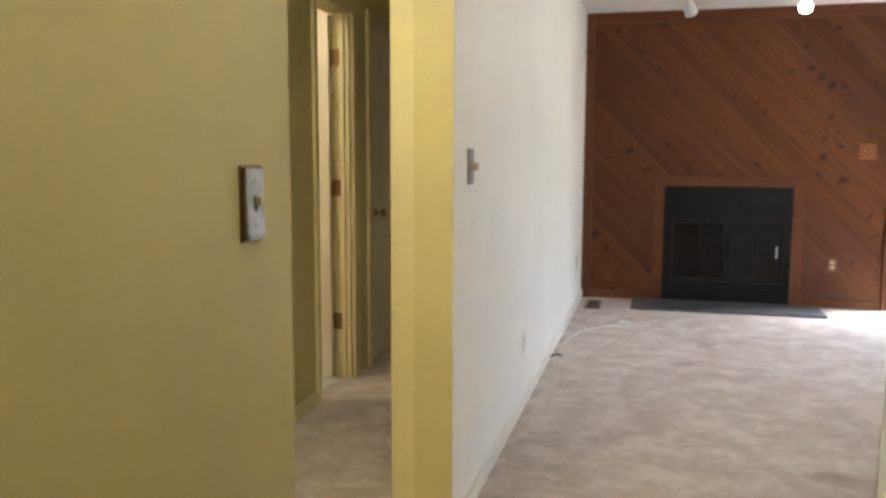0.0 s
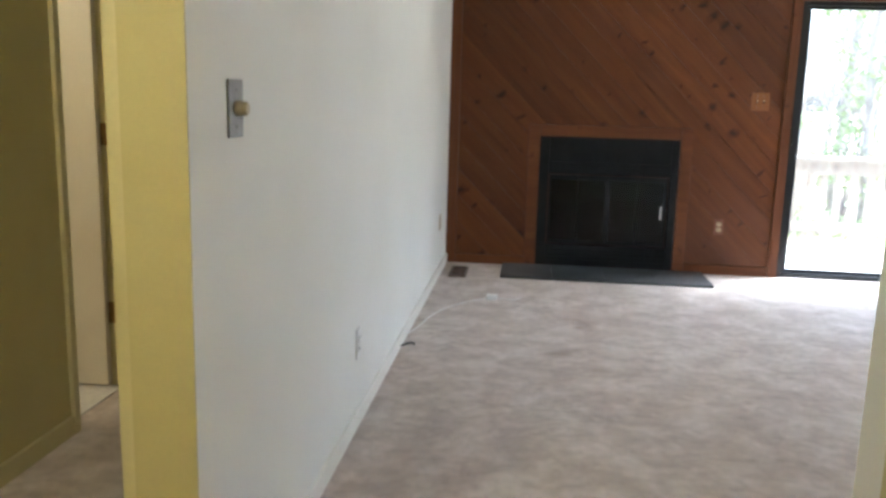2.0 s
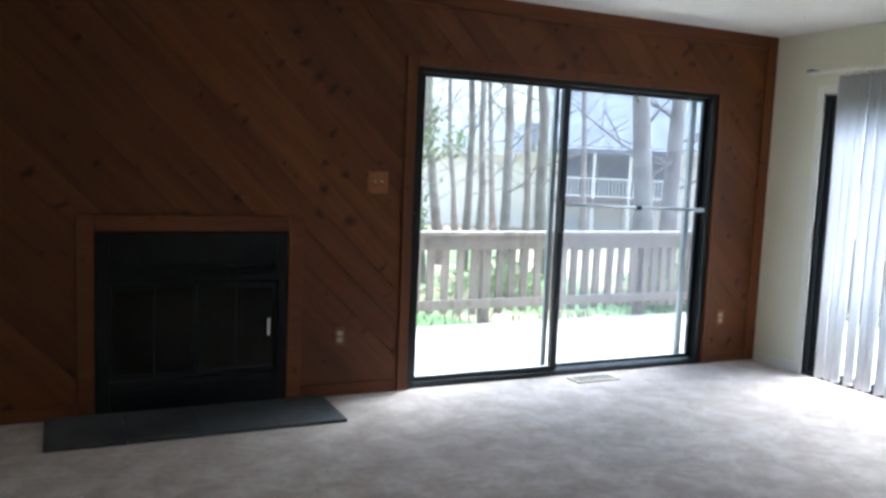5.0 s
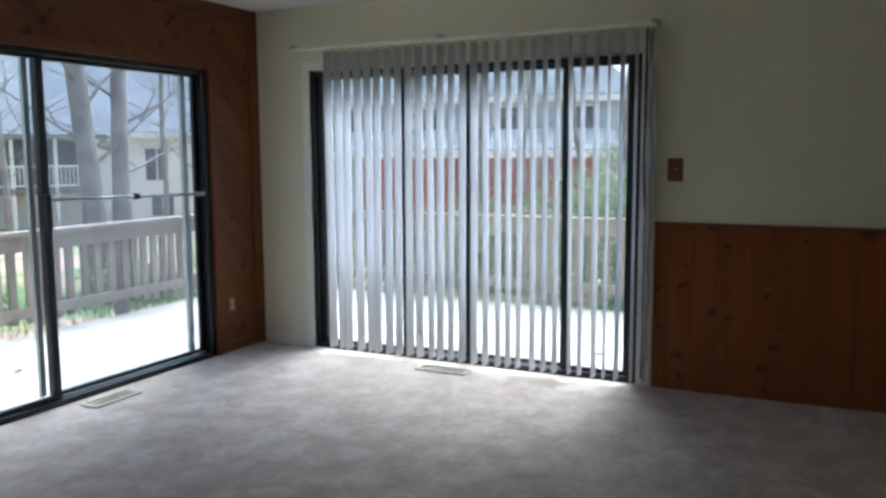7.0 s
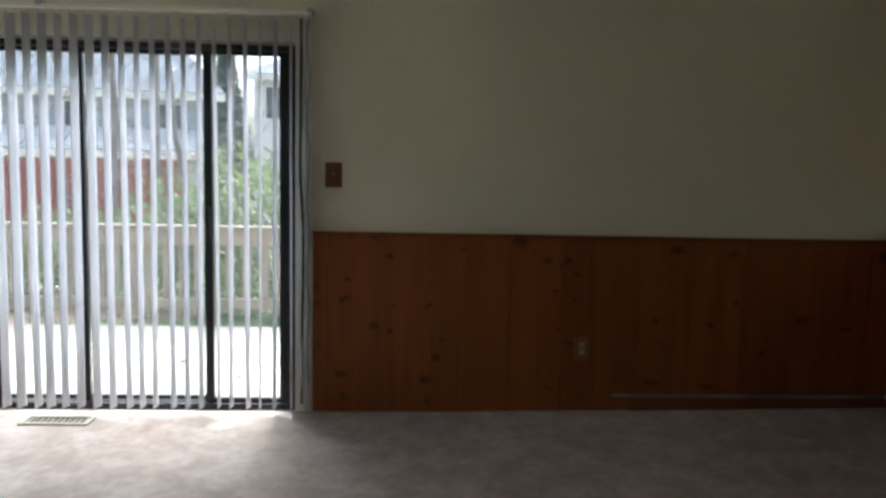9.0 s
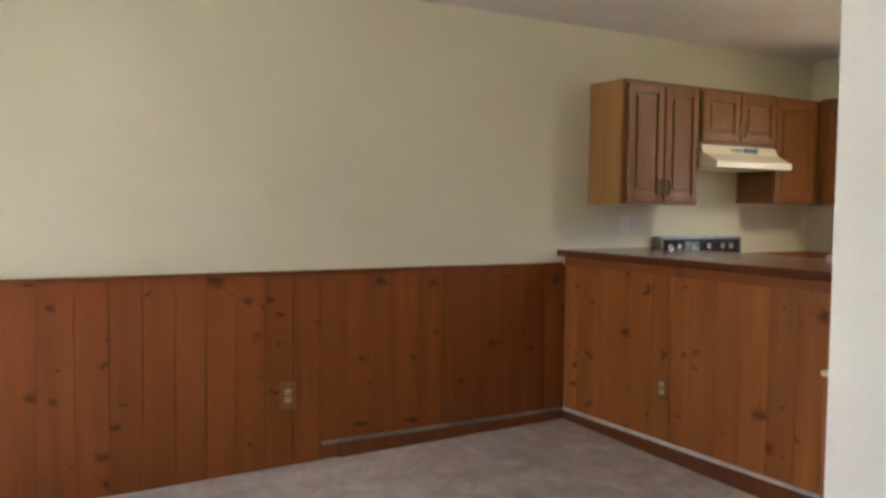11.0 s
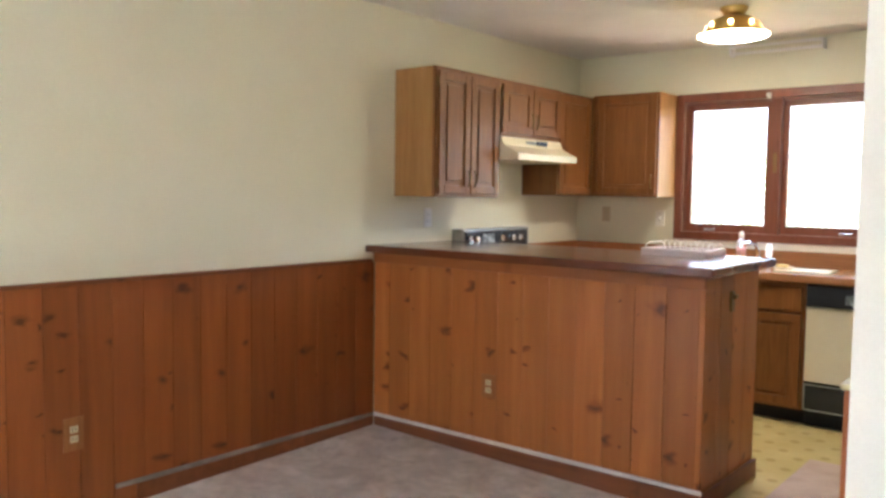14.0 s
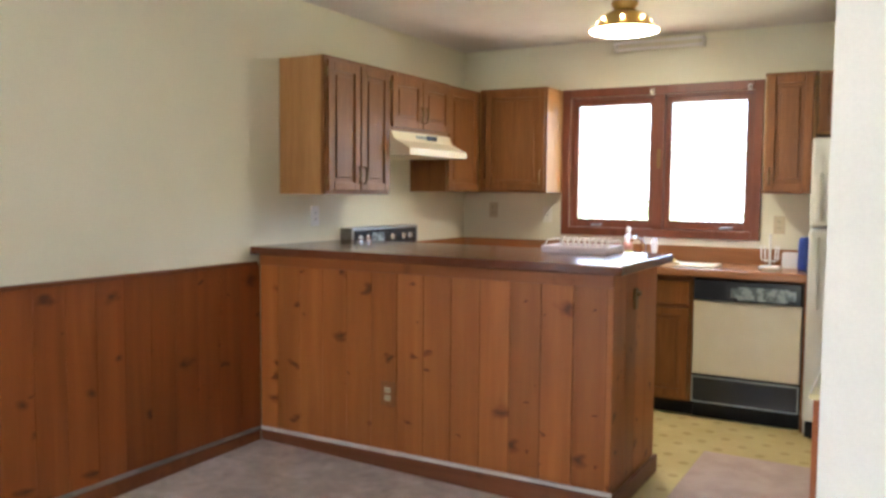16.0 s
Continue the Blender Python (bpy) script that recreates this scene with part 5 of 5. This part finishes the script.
rl = random.Random(12)
for lx, ly in ((3.05, 7.05), (3.45, 6.75), (3.30, 7.55), (4.25, 7.3), (6.2, 4.6), (6.9, 4.2), (6.5, 3.7)):
    leaf, turn = bmesh.new(), rl.uniform(0, 6.28)
    for k in range(9):
        a = 2 * math.pi * k / 9
        r = 0.045 * (1.0 if k % 2 == 0 else 0.6)
        leaf.verts.new((lx + r * math.cos(a + turn), ly + 0.7 * r * math.sin(a + turn), DZ + 0.004 + 0.012 * math.cos(a) ** 2))
    leaf.faces.new(leaf.verts[:])
    bmesh.ops.solidify(leaf, geom=leaf.faces[:], thickness=0.0015)
    single("fallen_leaf", leaf, DRYLEAF, "curled dry brown leaf lying on the deck", "leaf", "leaves on the deck")

railing = thing("deck_railing", (DX, DY, DZ), "weathered grey wooden deck railing with square balusters", "railing")
part("cap_rail", box(0.3, DX + 0.08, DY - 0.06, DY + 0.08, 0.735, 0.775, 0.005), RAILWOOD, railing, "flat weathered cap board")
part("cap_rail", box(DX - 0.06, DX + 0.08, 0.0, DY - 0.061, 0.735, 0.775, 0.005), RAILWOOD, railing, "flat weathered cap board")
for z0, z1 in ((0.60, 0.735), (0.03, 0.12)):
    part("rail_board", box(0.3, DX - 0.03, DY - 0.02, DY + 0.018, z0, z1, 0.004), RAILWOOD, railing)
    part("rail_board", box(DX - 0.02, DX + 0.018, 0.0, DY - 0.03, z0, z1, 0.004), RAILWOOD, railing)
bal = mesh_of("baluster", box(-0.036, 0.036, 0.0, 0.036, 0.0, 0.70, 0.004), RAILWOOD)
bal_e = mesh_of("baluster", box(0.0, 0.036, -0.036, 0.036, 0.0, 0.70, 0.004), RAILWOOD)
rb = random.Random(7)
x = 0.45
while x < DX - 0.1:
    piece("baluster", bal, railing, (x, DY + 0.0185, -0.02 + rb.uniform(-0.02, 0.02)))
    piece("baluster", bal_e, railing, (DX + 0.0185, x, -0.02 + rb.uniform(-0.02, 0.02)))
    x += 0.142 + rb.uniform(-0.025, 0.025)
for u in (0.5, 2.4, 4.3, 6.2, DX - 0.05):
    part("post", box(u - 0.045, u + 0.045, DY + 0.056, DY + 0.146, -1.1, 0.72, 0.005), RAILWOOD, railing)
for u in (0.5, 2.4, 4.3, 6.2):
    part("post", box(DX + 0.056, DX + 0.146, u - 0.045, u + 0.045, -1.1, 0.72, 0.005), RAILWOOD, railing)


def at_angle(deg, dist):
    """A place at an angle east of north and a distance from the living room."""
    return 0.7 + dist * math.sin(radians(deg)), 2.0 + dist * math.cos(radians(deg))


def limbs(bm, base, d, length, r, depth, rnd):
    pts, rad, p, v = [base], [r], base.copy(), d.normalized()
    n = 4
    for k in range(n):
        v = (v + Vector((rnd.uniform(-1, 1), rnd.uniform(-1, 1), rnd.uniform(-0.3, 0.6))) * 0.16).normalized()
        p = p + v * (length / n)
        pts.append(p.copy())
        rad.append(r * (1 - 0.72 * (k + 1) / n))
    tube(pts, rad, 5 if depth else 4, bm)
    if depth:
        for k in range(3):
            q = pts[1 + k]
            side = Vector((rnd.uniform(-1, 1), rnd.uniform(-1, 1), rnd.uniform(0.1, 0.9)))
            limbs(bm, q, side, length * rnd.uniform(0.4, 0.65), rad[1 + k] * 0.6, depth - 1, rnd)


def bare_tree(deg, dist, r, h, seed, low=0.14, count=26):
    rnd = random.Random(seed)
    x, y = at_angle(deg, dist)
    z = ground_z(x, y)
    t = thing("tree", (x, y, z), "bare grey-brown woodland tree with thin branches", "tree", "trees behind the house")
    pts, p = [], Vector((x, y, z))
    lean = Vector((rnd.uniform(-0.09, 0.09), rnd.uniform(-0.09, 0.09), 1))
    for k in range(9):
        pts.append(p.copy())
        p = p + lean * (h / 8) + Vector((rnd.uniform(-0.1, 0.1), rnd.uniform(-0.1, 0.1), 0)) * (h / 14 + r)
    rad = [r * (1.35 if k == 0 else 1.0) * (1 - 0.8 * k / 8) for k in range(9)]
    part("trunk", tube(pts, rad, 10), BARK, t)
    bm = bmesh.new()
    for k in range(count):
        f = low + (0.97 - low) * k / count
        i = min(7, int(f * 8))
        q = pts[i].lerp(pts[i + 1], f * 8 - i)
        a = rnd.uniform(0, 6.28)
        limbs(bm, q, Vector((math.cos(a), math.sin(a), rnd.uniform(0.2, 0.9))), h * rnd.uniform(0.10, 0.20), rad[i] * 0.19, 2 if dist < 24 else 1, rnd)
    part("branches", bm, BARK, t)


def leafy(name, deg, dist, w, h, seed, leaves, material, label, size=0.10, stem=True, cone=False):
    rnd = random.Random(seed)
    x, y = at_angle(deg, dist)
    z = ground_z(x, y)
    t = thing(name, (x, y, z), label, "shrub" if not cone else "tree")
    bm = bmesh.new()
    for k in range(6 if not cone else 1):
        tip = Vector((x, y, z)) + (Vector((rnd.uniform(-w, w) * 0.7, rnd.uniform(-w, w) * 0.7, h * rnd.uniform(0.6, 0.95))) if not cone else Vector((0, 0, h)))
        limbs(bm, Vector((x, y, z - 0.05)), tip - Vector((x, y, z)), h * (0.9 if not cone else 0.98), 0.03 if not cone else 0.14, 2 if not cone else 0, rnd)
    part("stems" if not cone else "trunk", bm, BARK, t)
    fm = bmesh.new()
    clumps = [(Vector((rnd.gauss(0, w * 0.45), rnd.gauss(0, w * 0.45), h * rnd.uniform(0.12, 0.95)))) for _ in range(40)]
    for k in range(leaves):
        if cone:
            f = rnd.random() ** 0.8
            rr = w * (1 - f) * rnd.uniform(0.3, 1.0) + 0.1
            a = rnd.uniform(0, 6.28)
            c = Vector((rr * math.cos(a), rr * math.sin(a), h * (0.12 + 0.88 * f) - 0.25 * rr))
        else:
            c = rnd.choice(clumps) + Vector((rnd.gauss(0, 0.16), rnd.gauss(0, 0.16), rnd.gauss(0, 0.14)))
        c.z = max(c.z, 0.02)
        c += Vector((x, y, z))
        n1 = Vector((rnd.uniform(-1, 1), rnd.uniform(-1, 1), rnd.uniform(-0.2, 1))).normalized()
        u1 = n1.orthogonal().normalized()
        w1 = n1.cross(u1)
        s = size * rnd.uniform(0.6, 1.3)
        fm.faces.new([fm.verts.new(c + u1 * a * s + w1 * b * s * 0.55) for a, b in ((-1, 0), (0, -0.7), (1, 0), (0, 0.7))])
    part("foliage", fm, material, t)


for deg, dist, r, h, sd in ((40.2, 15.0, 0.21, 15, 1), (41.7, 15.4, 0.24, 14, 2), (33.0, 17, 0.15, 14, 3), (31.6, 19, 0.12, 14, 4), (30.2, 16, 0.13, 13, 5), (28.2, 21, 0.13, 15, 6), (27.2, 18, 0.12, 13, 7),
                            (25.6, 20, 0.15, 15, 8), (24.2, 15, 0.13, 13, 9), (21.5, 18, 0.16, 14, 10), (18.5, 22, 0.15, 15, 11), (15.5, 16, 0.13, 13, 12), (12.5, 20, 0.14, 14, 13), (9.5, 24, 0.14, 15, 14),
                            (6.5, 18, 0.13, 13, 15), (35.5, 28, 0.12, 15, 16), (22.8, 27, 0.13, 16, 17), (29.2, 30, 0.14, 16, 18), (47.5, 20, 0.14, 14, 19), (19.8, 31, 0.15, 16, 20), (26.4, 33, 0.14, 16, 21),
                            (60.0, 15, 0.09, 10, 22), (66.0, 14, 0.08, 9, 23), (70.5, 16, 0.08, 9, 24), (73.5, 13, 0.06, 7, 25), (54.0, 18, 0.11, 12, 26), (50.5, 30, 0.14, 15, 27), (44.8, 33, 0.14, 16, 28), (68.5, 13, 0.07, 8, 31), (76.0, 13.5, 0.08, 8, 32), (62.5, 16, 0.10, 10, 33), (72.0, 17, 0.10, 11, 34)):
    bare_tree(deg, dist, r * (0.62 + 0.3 * abs(math.sin(sd * 1.7))), h, sd)
for k, (deg, dist, w, h) in enumerate(((75.0, 12.0, 1.1, 2.6), (79.0, 11.4, 1.2, 2.9), (83.0, 11.5, 1.2, 2.8), (71.5, 12.5, 1.0, 2.2), (67.5, 13.0, 0.9, 1.9), (87.0, 12.2, 1.2, 2.8), (63.5, 13.5, 0.9, 1.6), (76.8, 14.5, 1.3, 3.4), (91.5, 12.5, 1.2, 2.7))):
    leafy("shrub", deg, dist, w, h * 0.74, 40 + k, 1300, LEAF, "loose green shrub beyond the deck railing", 0.07)
for k, (deg, dist, w, h) in enumerate(((9.0, 17, 1.3, 4.0), (20.0, 13, 0.7, 0.5), (30.0, 13.5, 0.7, 0.4), (43.0, 13.5, 0.8, 0.5))):
    leafy("shrub", deg, dist, w, h, 60 + k, 1300, LEAF, "green undergrowth among the trees", 0.07)
leafy("shrub", 22.6, 15.6, 0.95, 4.7, 95, 1700, LEAF, "tall loose green shrub among the bare trees", 0.08)
leafy("evergreen", 77.3, 42, 1.9, 9.0, 80, 2200, LEAFDARK, "tall dark evergreen tree behind the houses", 0.28, cone=True)
leafy("evergreen", 61.0, 46, 2.2, 9.0, 81, 2000, LEAFDARK, "tall dark evergreen tree behind the houses", 0.28, cone=True)

# fine grass and weeds along the deck
gr = bmesh.new()
rg = random.Random(9)
for k in range(9000):
    if rg.random() < 0.6:
        gx, gy = rg.uniform(1, 14), DY + 0.2 + abs(rg.gauss(0, 2.6))
    else:
        gx, gy = DX + 0.2 + abs(rg.gauss(0, 2.6)), rg.uniform(0, 13)
    gz = ground_z(gx, gy) + 0.05
    a, hh = rg.uniform(0, 3.14), rg.uniform(0.05, 0.20)
    dx, dy = 0.012 * math.cos(a), 0.012 * math.sin(a)
    gr.faces.new([gr.verts.new(q) for q in ((gx - dx, gy - dy, gz), (gx + dx, gy + dy, gz), (gx + rg.uniform(-0.05, 0.05), gy + rg.uniform(-0.05, 0.05), gz + hh))])
single("grass", gr, GRASS, "green grass blades and weeds beside the deck", "grass", kind="stuff")


# ---- neighbouring houses ----
def house(deg, dist, turn, blocks, wall_mat, label, windows, decks=(), base=-2.0):
    """Blocks are (u0, u1, depth, eave height, ridge height); u runs to the right as seen from the room."""
    cx, cy = at_angle(deg, dist)
    h = thing("house", (cx, cy, base), label, "house", "neighbouring houses")
    yaw = -radians(deg + turn)
    M = Matrix.Translation((cx, cy, 0)) @ Matrix.Rotation(yaw, 4, "Z")

    def put(bm):
        bmesh.ops.transform(bm, matrix=M, verts=bm.verts)
        return bm

    for u0, u1, v0, v1, eave, ridge, gable, *hips in blocks:
        hip_l, hip_r = hips if hips else (0.0, 0.0)
        part("wall", put(box(u0, u1, v0, v1, base, eave)), wall_mat, h)
        rm = bmesh.new()
        o = 0.45
        if gable:
            m = (u0 + u1) / 2
            pr = [(u0 - o, eave - 0.15), (m, ridge), (u1 + o, eave - 0.15), (u1 + o, eave + 0.08), (m, ridge + 0.25), (u0 - o, eave + 0.08)]
            a = [rm.verts.new((p, v0 - o, q)) for p, q in pr]
            b = [rm.verts.new((p, v1 + o, q)) for p, q in pr]
            gbm = bmesh.new()
            ga = [gbm.verts.new(q) for q in ((u0, v0, eave), (u1, v0, eave), (m, v0, ridge), (u0, v0 + 0.2, eave), (u1, v0 + 0.2, eave), (m, v0 + 0.2, ridge))]
            for f in ((0, 1, 2), (5, 4, 3), (0, 3, 4, 1), (1, 4, 5, 2), (2, 5, 3, 0)):
                gbm.faces.new([ga[i] for i in f])
            part("gable", put(gbm), wall_mat, h)
        else:
            m = (v0 + v1) / 2
            pr = [(v0 - o, eave - 0.15), (m, ridge), (v1 + o, eave - 0.15), (v1 + o, eave + 0.08), (m, ridge + 0.25), (v0 - o, eave + 0.08)]
            a = [rm.verts.new((u0 - o + (hip_l if i in (1, 4) else 0), *pr[i])) for i in range(6)]
            b = [rm.verts.new((u1 + o - (hip_r if i in (1, 4) else 0), *pr[i])) for i in range(6)]
        rm.faces.new(a); rm.faces.new(b[::-1])
        for i in range(6):
            rm.faces.new((a[i], b[i], b[(i + 1) % 6], a[(i + 1) % 6]))
        rf = part("roof", put(rm), SHINGLE, h, "blue-grey shingle roof")
        part("fascia", put(box(u0 - o, u1 + o, v0 - o - 0.03, v0 - o - 0.005, eave - 0.2, eave + 0.05)), TRIMWHITE, rf) if not gable else None
    for u0, u1, v, z0, z1 in windows:
        w = part("window", put(boxes((u0 - 0.09, u0, v - 0.06, v, z0 - 0.09, z1 + 0.09), (u1, u1 + 0.09, v - 0.06, v, z0 - 0.09, z1 + 0.09), (u0, u1, v - 0.06, v, z1, z1 + 0.09), (u0, u1, v - 0.06, v, z0 - 0.09, z0),
                                     ((u0 + u1) / 2 - 0.03, (u0 + u1) / 2 + 0.03, v - 0.05, v, z0, z1))), TRIMWHITE, h)
        part("pane", put(box(u0, u1, v - 0.03, v - 0.01, z0, z1)), DARKWIN, w)
    for u0, u1, v0, v1, z, roof in decks:
        dk = part("porch", put(boxes((u0, u1, v0, v1, z - 0.25, z))), RAILWOOD, h)
        for u in np.linspace(u0 + 0.1, u1 - 0.1, 4):
            part("porch_post", put(box(u - 0.07, u + 0.07, v0, v0 + 0.14, base, roof)), TRIMWHITE, dk)
        part("porch_rail", put(boxes((u0, u1, v0 + 0.02, v0 + 0.1, z + 0.9, z + 0.98), (u0, u1, v0 + 0.02, v0 + 0.1, z + 0.08, z + 0.15))), TRIMWHITE, dk)
        for k in range(int((u1 - u0) / 0.16)):
            part("porch_baluster", put(box(u0 + 0.08 + 0.16 * k, u0 + 0.12 + 0.16 * k, v0 + 0.04, v0 + 0.08, z + 0.15, z + 0.9)), TRIMWHITE, dk)
        part("porch_roof", put(box(u0 - 0.3, u1 + 0.3, v0 - 0.3, v1, roof, roof + 0.2)), SHINGLE, dk)
        # dark sheet in place of the shade under the porch roof
        part("porch_shade_wall", put(box(u0, u1, v1 - 0.1, v1 - 0.02, z, roof)), PORCHSHADE, dk)
    return h


house(36.0, 41, 0, [(-11, -2.5, 1.5, 10, 2.1, 3.6, False), (-2.5, 9.5, 0, 11, 2.4, 6.6, False)], SIDE_BEIGE, "two-storey beige house with blue-grey roof and a porch",
      [(5.6, 6.6, 0, 0.2, 1.7), (8.0, 8.9, 0, 0.2, 1.7), (5.8, 6.8, 0, -1.5, -0.5)], [(-1.8, 3.4, -2.4, 0, 0.0, 2.1)])
house(68.0, 30, 8, [(-8.5, 4.2, 0, 9, 3.4, 6.9, False, 0.0, 3.0), (-7.0, 4.0, -1.8, -0.01, 1.45, 2.0, False, 0.6, 0.6)], SIDE_BLUE, "blue-grey sided house with shingle roof beyond the fence",
      [(-6.2, -5.2, 0, 2.15, 3.05), (-3.4, -2.5, 0, 2.15, 3.05), (-0.4, 0.5, 0, 2.15, 3.05), (2.4, 3.2, 0, 2.15, 3.05)], base=-1.6)
house(81.2, 36, 4, [(-1.4, 9, 0, 9, 4.75, 6.3, False, 2.6, 0.0)], SIDE_WHITE, "tall white sided house far off", [(-0.9, -0.3, 0, 3.0, 4.3), (1.2, 2.2, 0, 3.0, 4.3), (1.2, 2.2, 0, 0.4, 1.9)], base=-1.8)
house(160.0, 26, 0, [(-9, 9, 0, 9, 2.9, 6.0, False)], SIDE_WHITE, "pale house across the side yard", [(-7, -6, 0, 0.5, 1.9)], base=-1.6)
for k, (deg, dist) in enumerate(((149.0, 14.0), (156.0, 13.0), (162.0, 15.0))):
    leafy("shrub", deg, dist, 1.4, 3.0, 90 + k, 700, LEAF, "loose shrub outside the kitchen window", 0.08)
fence = thing("fence", (16.0, 12.0, -1.2), "red-stained board fence beyond the shrubs", "fence")
fa, fb = Vector((*at_angle(57.5, 19.5), 0)), Vector((*at_angle(74.5, 17.0), 0))
fboard = mesh_of("fence_board", box(-0.068, 0.068, -0.01, 0.01, 0.0, 2.35), FENCERED)
fdir = (fb - fa).normalized()
for k in range(int((fb - fa).length / 0.145)):
    q = fa + fdir * 0.145 * k
    ob = piece("fence_board", fboard, fence, (q.x, q.y, -1.05 + 0.02 * math.sin(k * 2.1)))
    ob.rotation_euler = (0, 0, math.atan2(fdir.y, fdir.x))
fr_ = box(0, (fb - fa).length, 0.012, 0.05, -0.6, -0.5)
bx(fr_, 0, (fb - fa).length, 0.012, 0.05, 0.7, 0.8)
bmesh.ops.transform(fr_, matrix=Matrix.Translation((fa.x, fa.y, 0)) @ Matrix.Rotation(math.atan2(fdir.y, fdir.x), 4, "Z"), verts=fr_.verts)
part("fence_rails", fr_, FENCERED, fence)


# ---- boards of the walls ----
def clip(poly, nx, nz, d):
    """Keep what lies where nx * x + nz * z <= d."""
    out = []
    for (x0, z0), (x1, z1) in zip(poly, poly[1:] + poly[:1]):
        a, b = nx * x0 + nz * z0 - d, nx * x1 + nz * z1 - d
        if a <= 0:
            out.append((x0, z0))
        if a * b < 0:
            t = a / (a - b)
            out.append((x0 + t * (x1 - x0), z0 + t * (z1 - z0)))
    return out


AREAS = ((0.077, 0.598, 0.072, H - 0.092), (0.598, 1.797, 1.077, H - 0.092), (1.797, S1A - 0.057, 0.072, H - 0.092), (S1A - 0.057, S1B + 0.057, SH + 0.047, H - 0.092), (S1B + 0.057, E - 0.097, 0.072, H - 0.092))
R2, PITCH = math.sqrt(0.5), 0.142
k = 0
while k * PITCH < (E + H) * R2:
    lo, hi = k * PITCH + 0.0011, (k + 1) * PITCH - 0.0011
    k += 1
    shapes = []
    for x0, x1, z0, z1 in AREAS:
        p = [(x0, z0), (x1, z0), (x1, z1), (x0, z1)]
        p = clip(p, R2, R2, hi)
        p = clip(p, -R2, -R2, -lo) if len(p) > 2 else p
        shapes.append(p if len(p) > 2 else None)
    runs, cur = [], []
    for s, (area, p) in enumerate(zip(AREAS, shapes)):
        if p is None:
            if cur:
                runs.append(cur)
            cur = []
            continue
        if cur:
            xb = area[0]
            za, zb = [z for x, z in cur[-1] if abs(x - xb) < 1e-6], [z for x, z in p if abs(x - xb) < 1e-6]
            if not (len(za) > 1 and len(zb) > 1 and max(min(za), min(zb)) < min(max(za), max(zb)) - 1e-4):
                runs.append(cur)
                cur = []
        cur.append(p)
    if cur:
        runs.append(cur)
    for run in runs:
        bm = bmesh.new()
        for p in run:
            fv = [bm.verts.new((x, N, z)) for x, z in p]
            bv = [bm.verts.new((x, N + 0.0115, z)) for x, z in p]
            bm.faces.new(fv)
            for i in range(len(p)):
                bm.faces.new((fv[i], bv[i], bv[(i + 1) % len(p)], fv[(i + 1) % len(p)]))
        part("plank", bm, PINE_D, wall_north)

VB = 0.145
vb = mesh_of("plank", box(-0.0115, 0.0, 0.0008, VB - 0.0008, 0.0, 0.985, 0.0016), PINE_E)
groove_e = built("wainscot_backing", box(E - 0.0008, E + 0.001, -0.2, 3.074, 0.0, 0.985), GROOVE, "dark backing behind the wainscot boards", "wall")
y = -0.19
while y + VB < 3.08:
    piece("plank", vb, wall_east, (E - 0.001, y, 0.0))
    y += VB
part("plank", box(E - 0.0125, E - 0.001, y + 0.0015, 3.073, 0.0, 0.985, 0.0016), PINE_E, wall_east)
fbm = mesh_of("plank", box(0.0012, 0.150 - 0.0012, 0.0, 0.0115, 0.0, 0.984, 0.003), PINE_V)
x = BX0 + 0.021
while x + 0.15 < E:
    piece("plank", fbm, bar, (x, BY1 + 0.0005, 0.0))
    x += 0.15
if E - 0.014 - x > 0.02:
    part("plank", box(x + 0.0015, E - 0.014, BY1 + 0.0005, BY1 + 0.012, 0.0, 0.984, 0.0016), PINE_V, bar)
ebm = mesh_of("plank", box(0.0, 0.0115, 0.0008, 0.165 - 0.0008, 0.0, 1.035, 0.0016), PINE_V)
y = BY0 + 0.004
while y + 0.165 < BY1 + 0.001:
    piece("plank", ebm, bar, (BX0, y, 0.006))
    y += 0.165
# the dimmed pine tones down the strongly lit plank edge here
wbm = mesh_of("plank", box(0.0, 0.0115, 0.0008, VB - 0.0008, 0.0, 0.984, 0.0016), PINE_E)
closet_w = bpy.data.objects["wall_closet_east"]
y = PY - 0.004 - VB
while y > -0.7:
    piece("plank", wbm, closet_w, (PX1 + 0.0005, y, 0.006))
    y -= VB
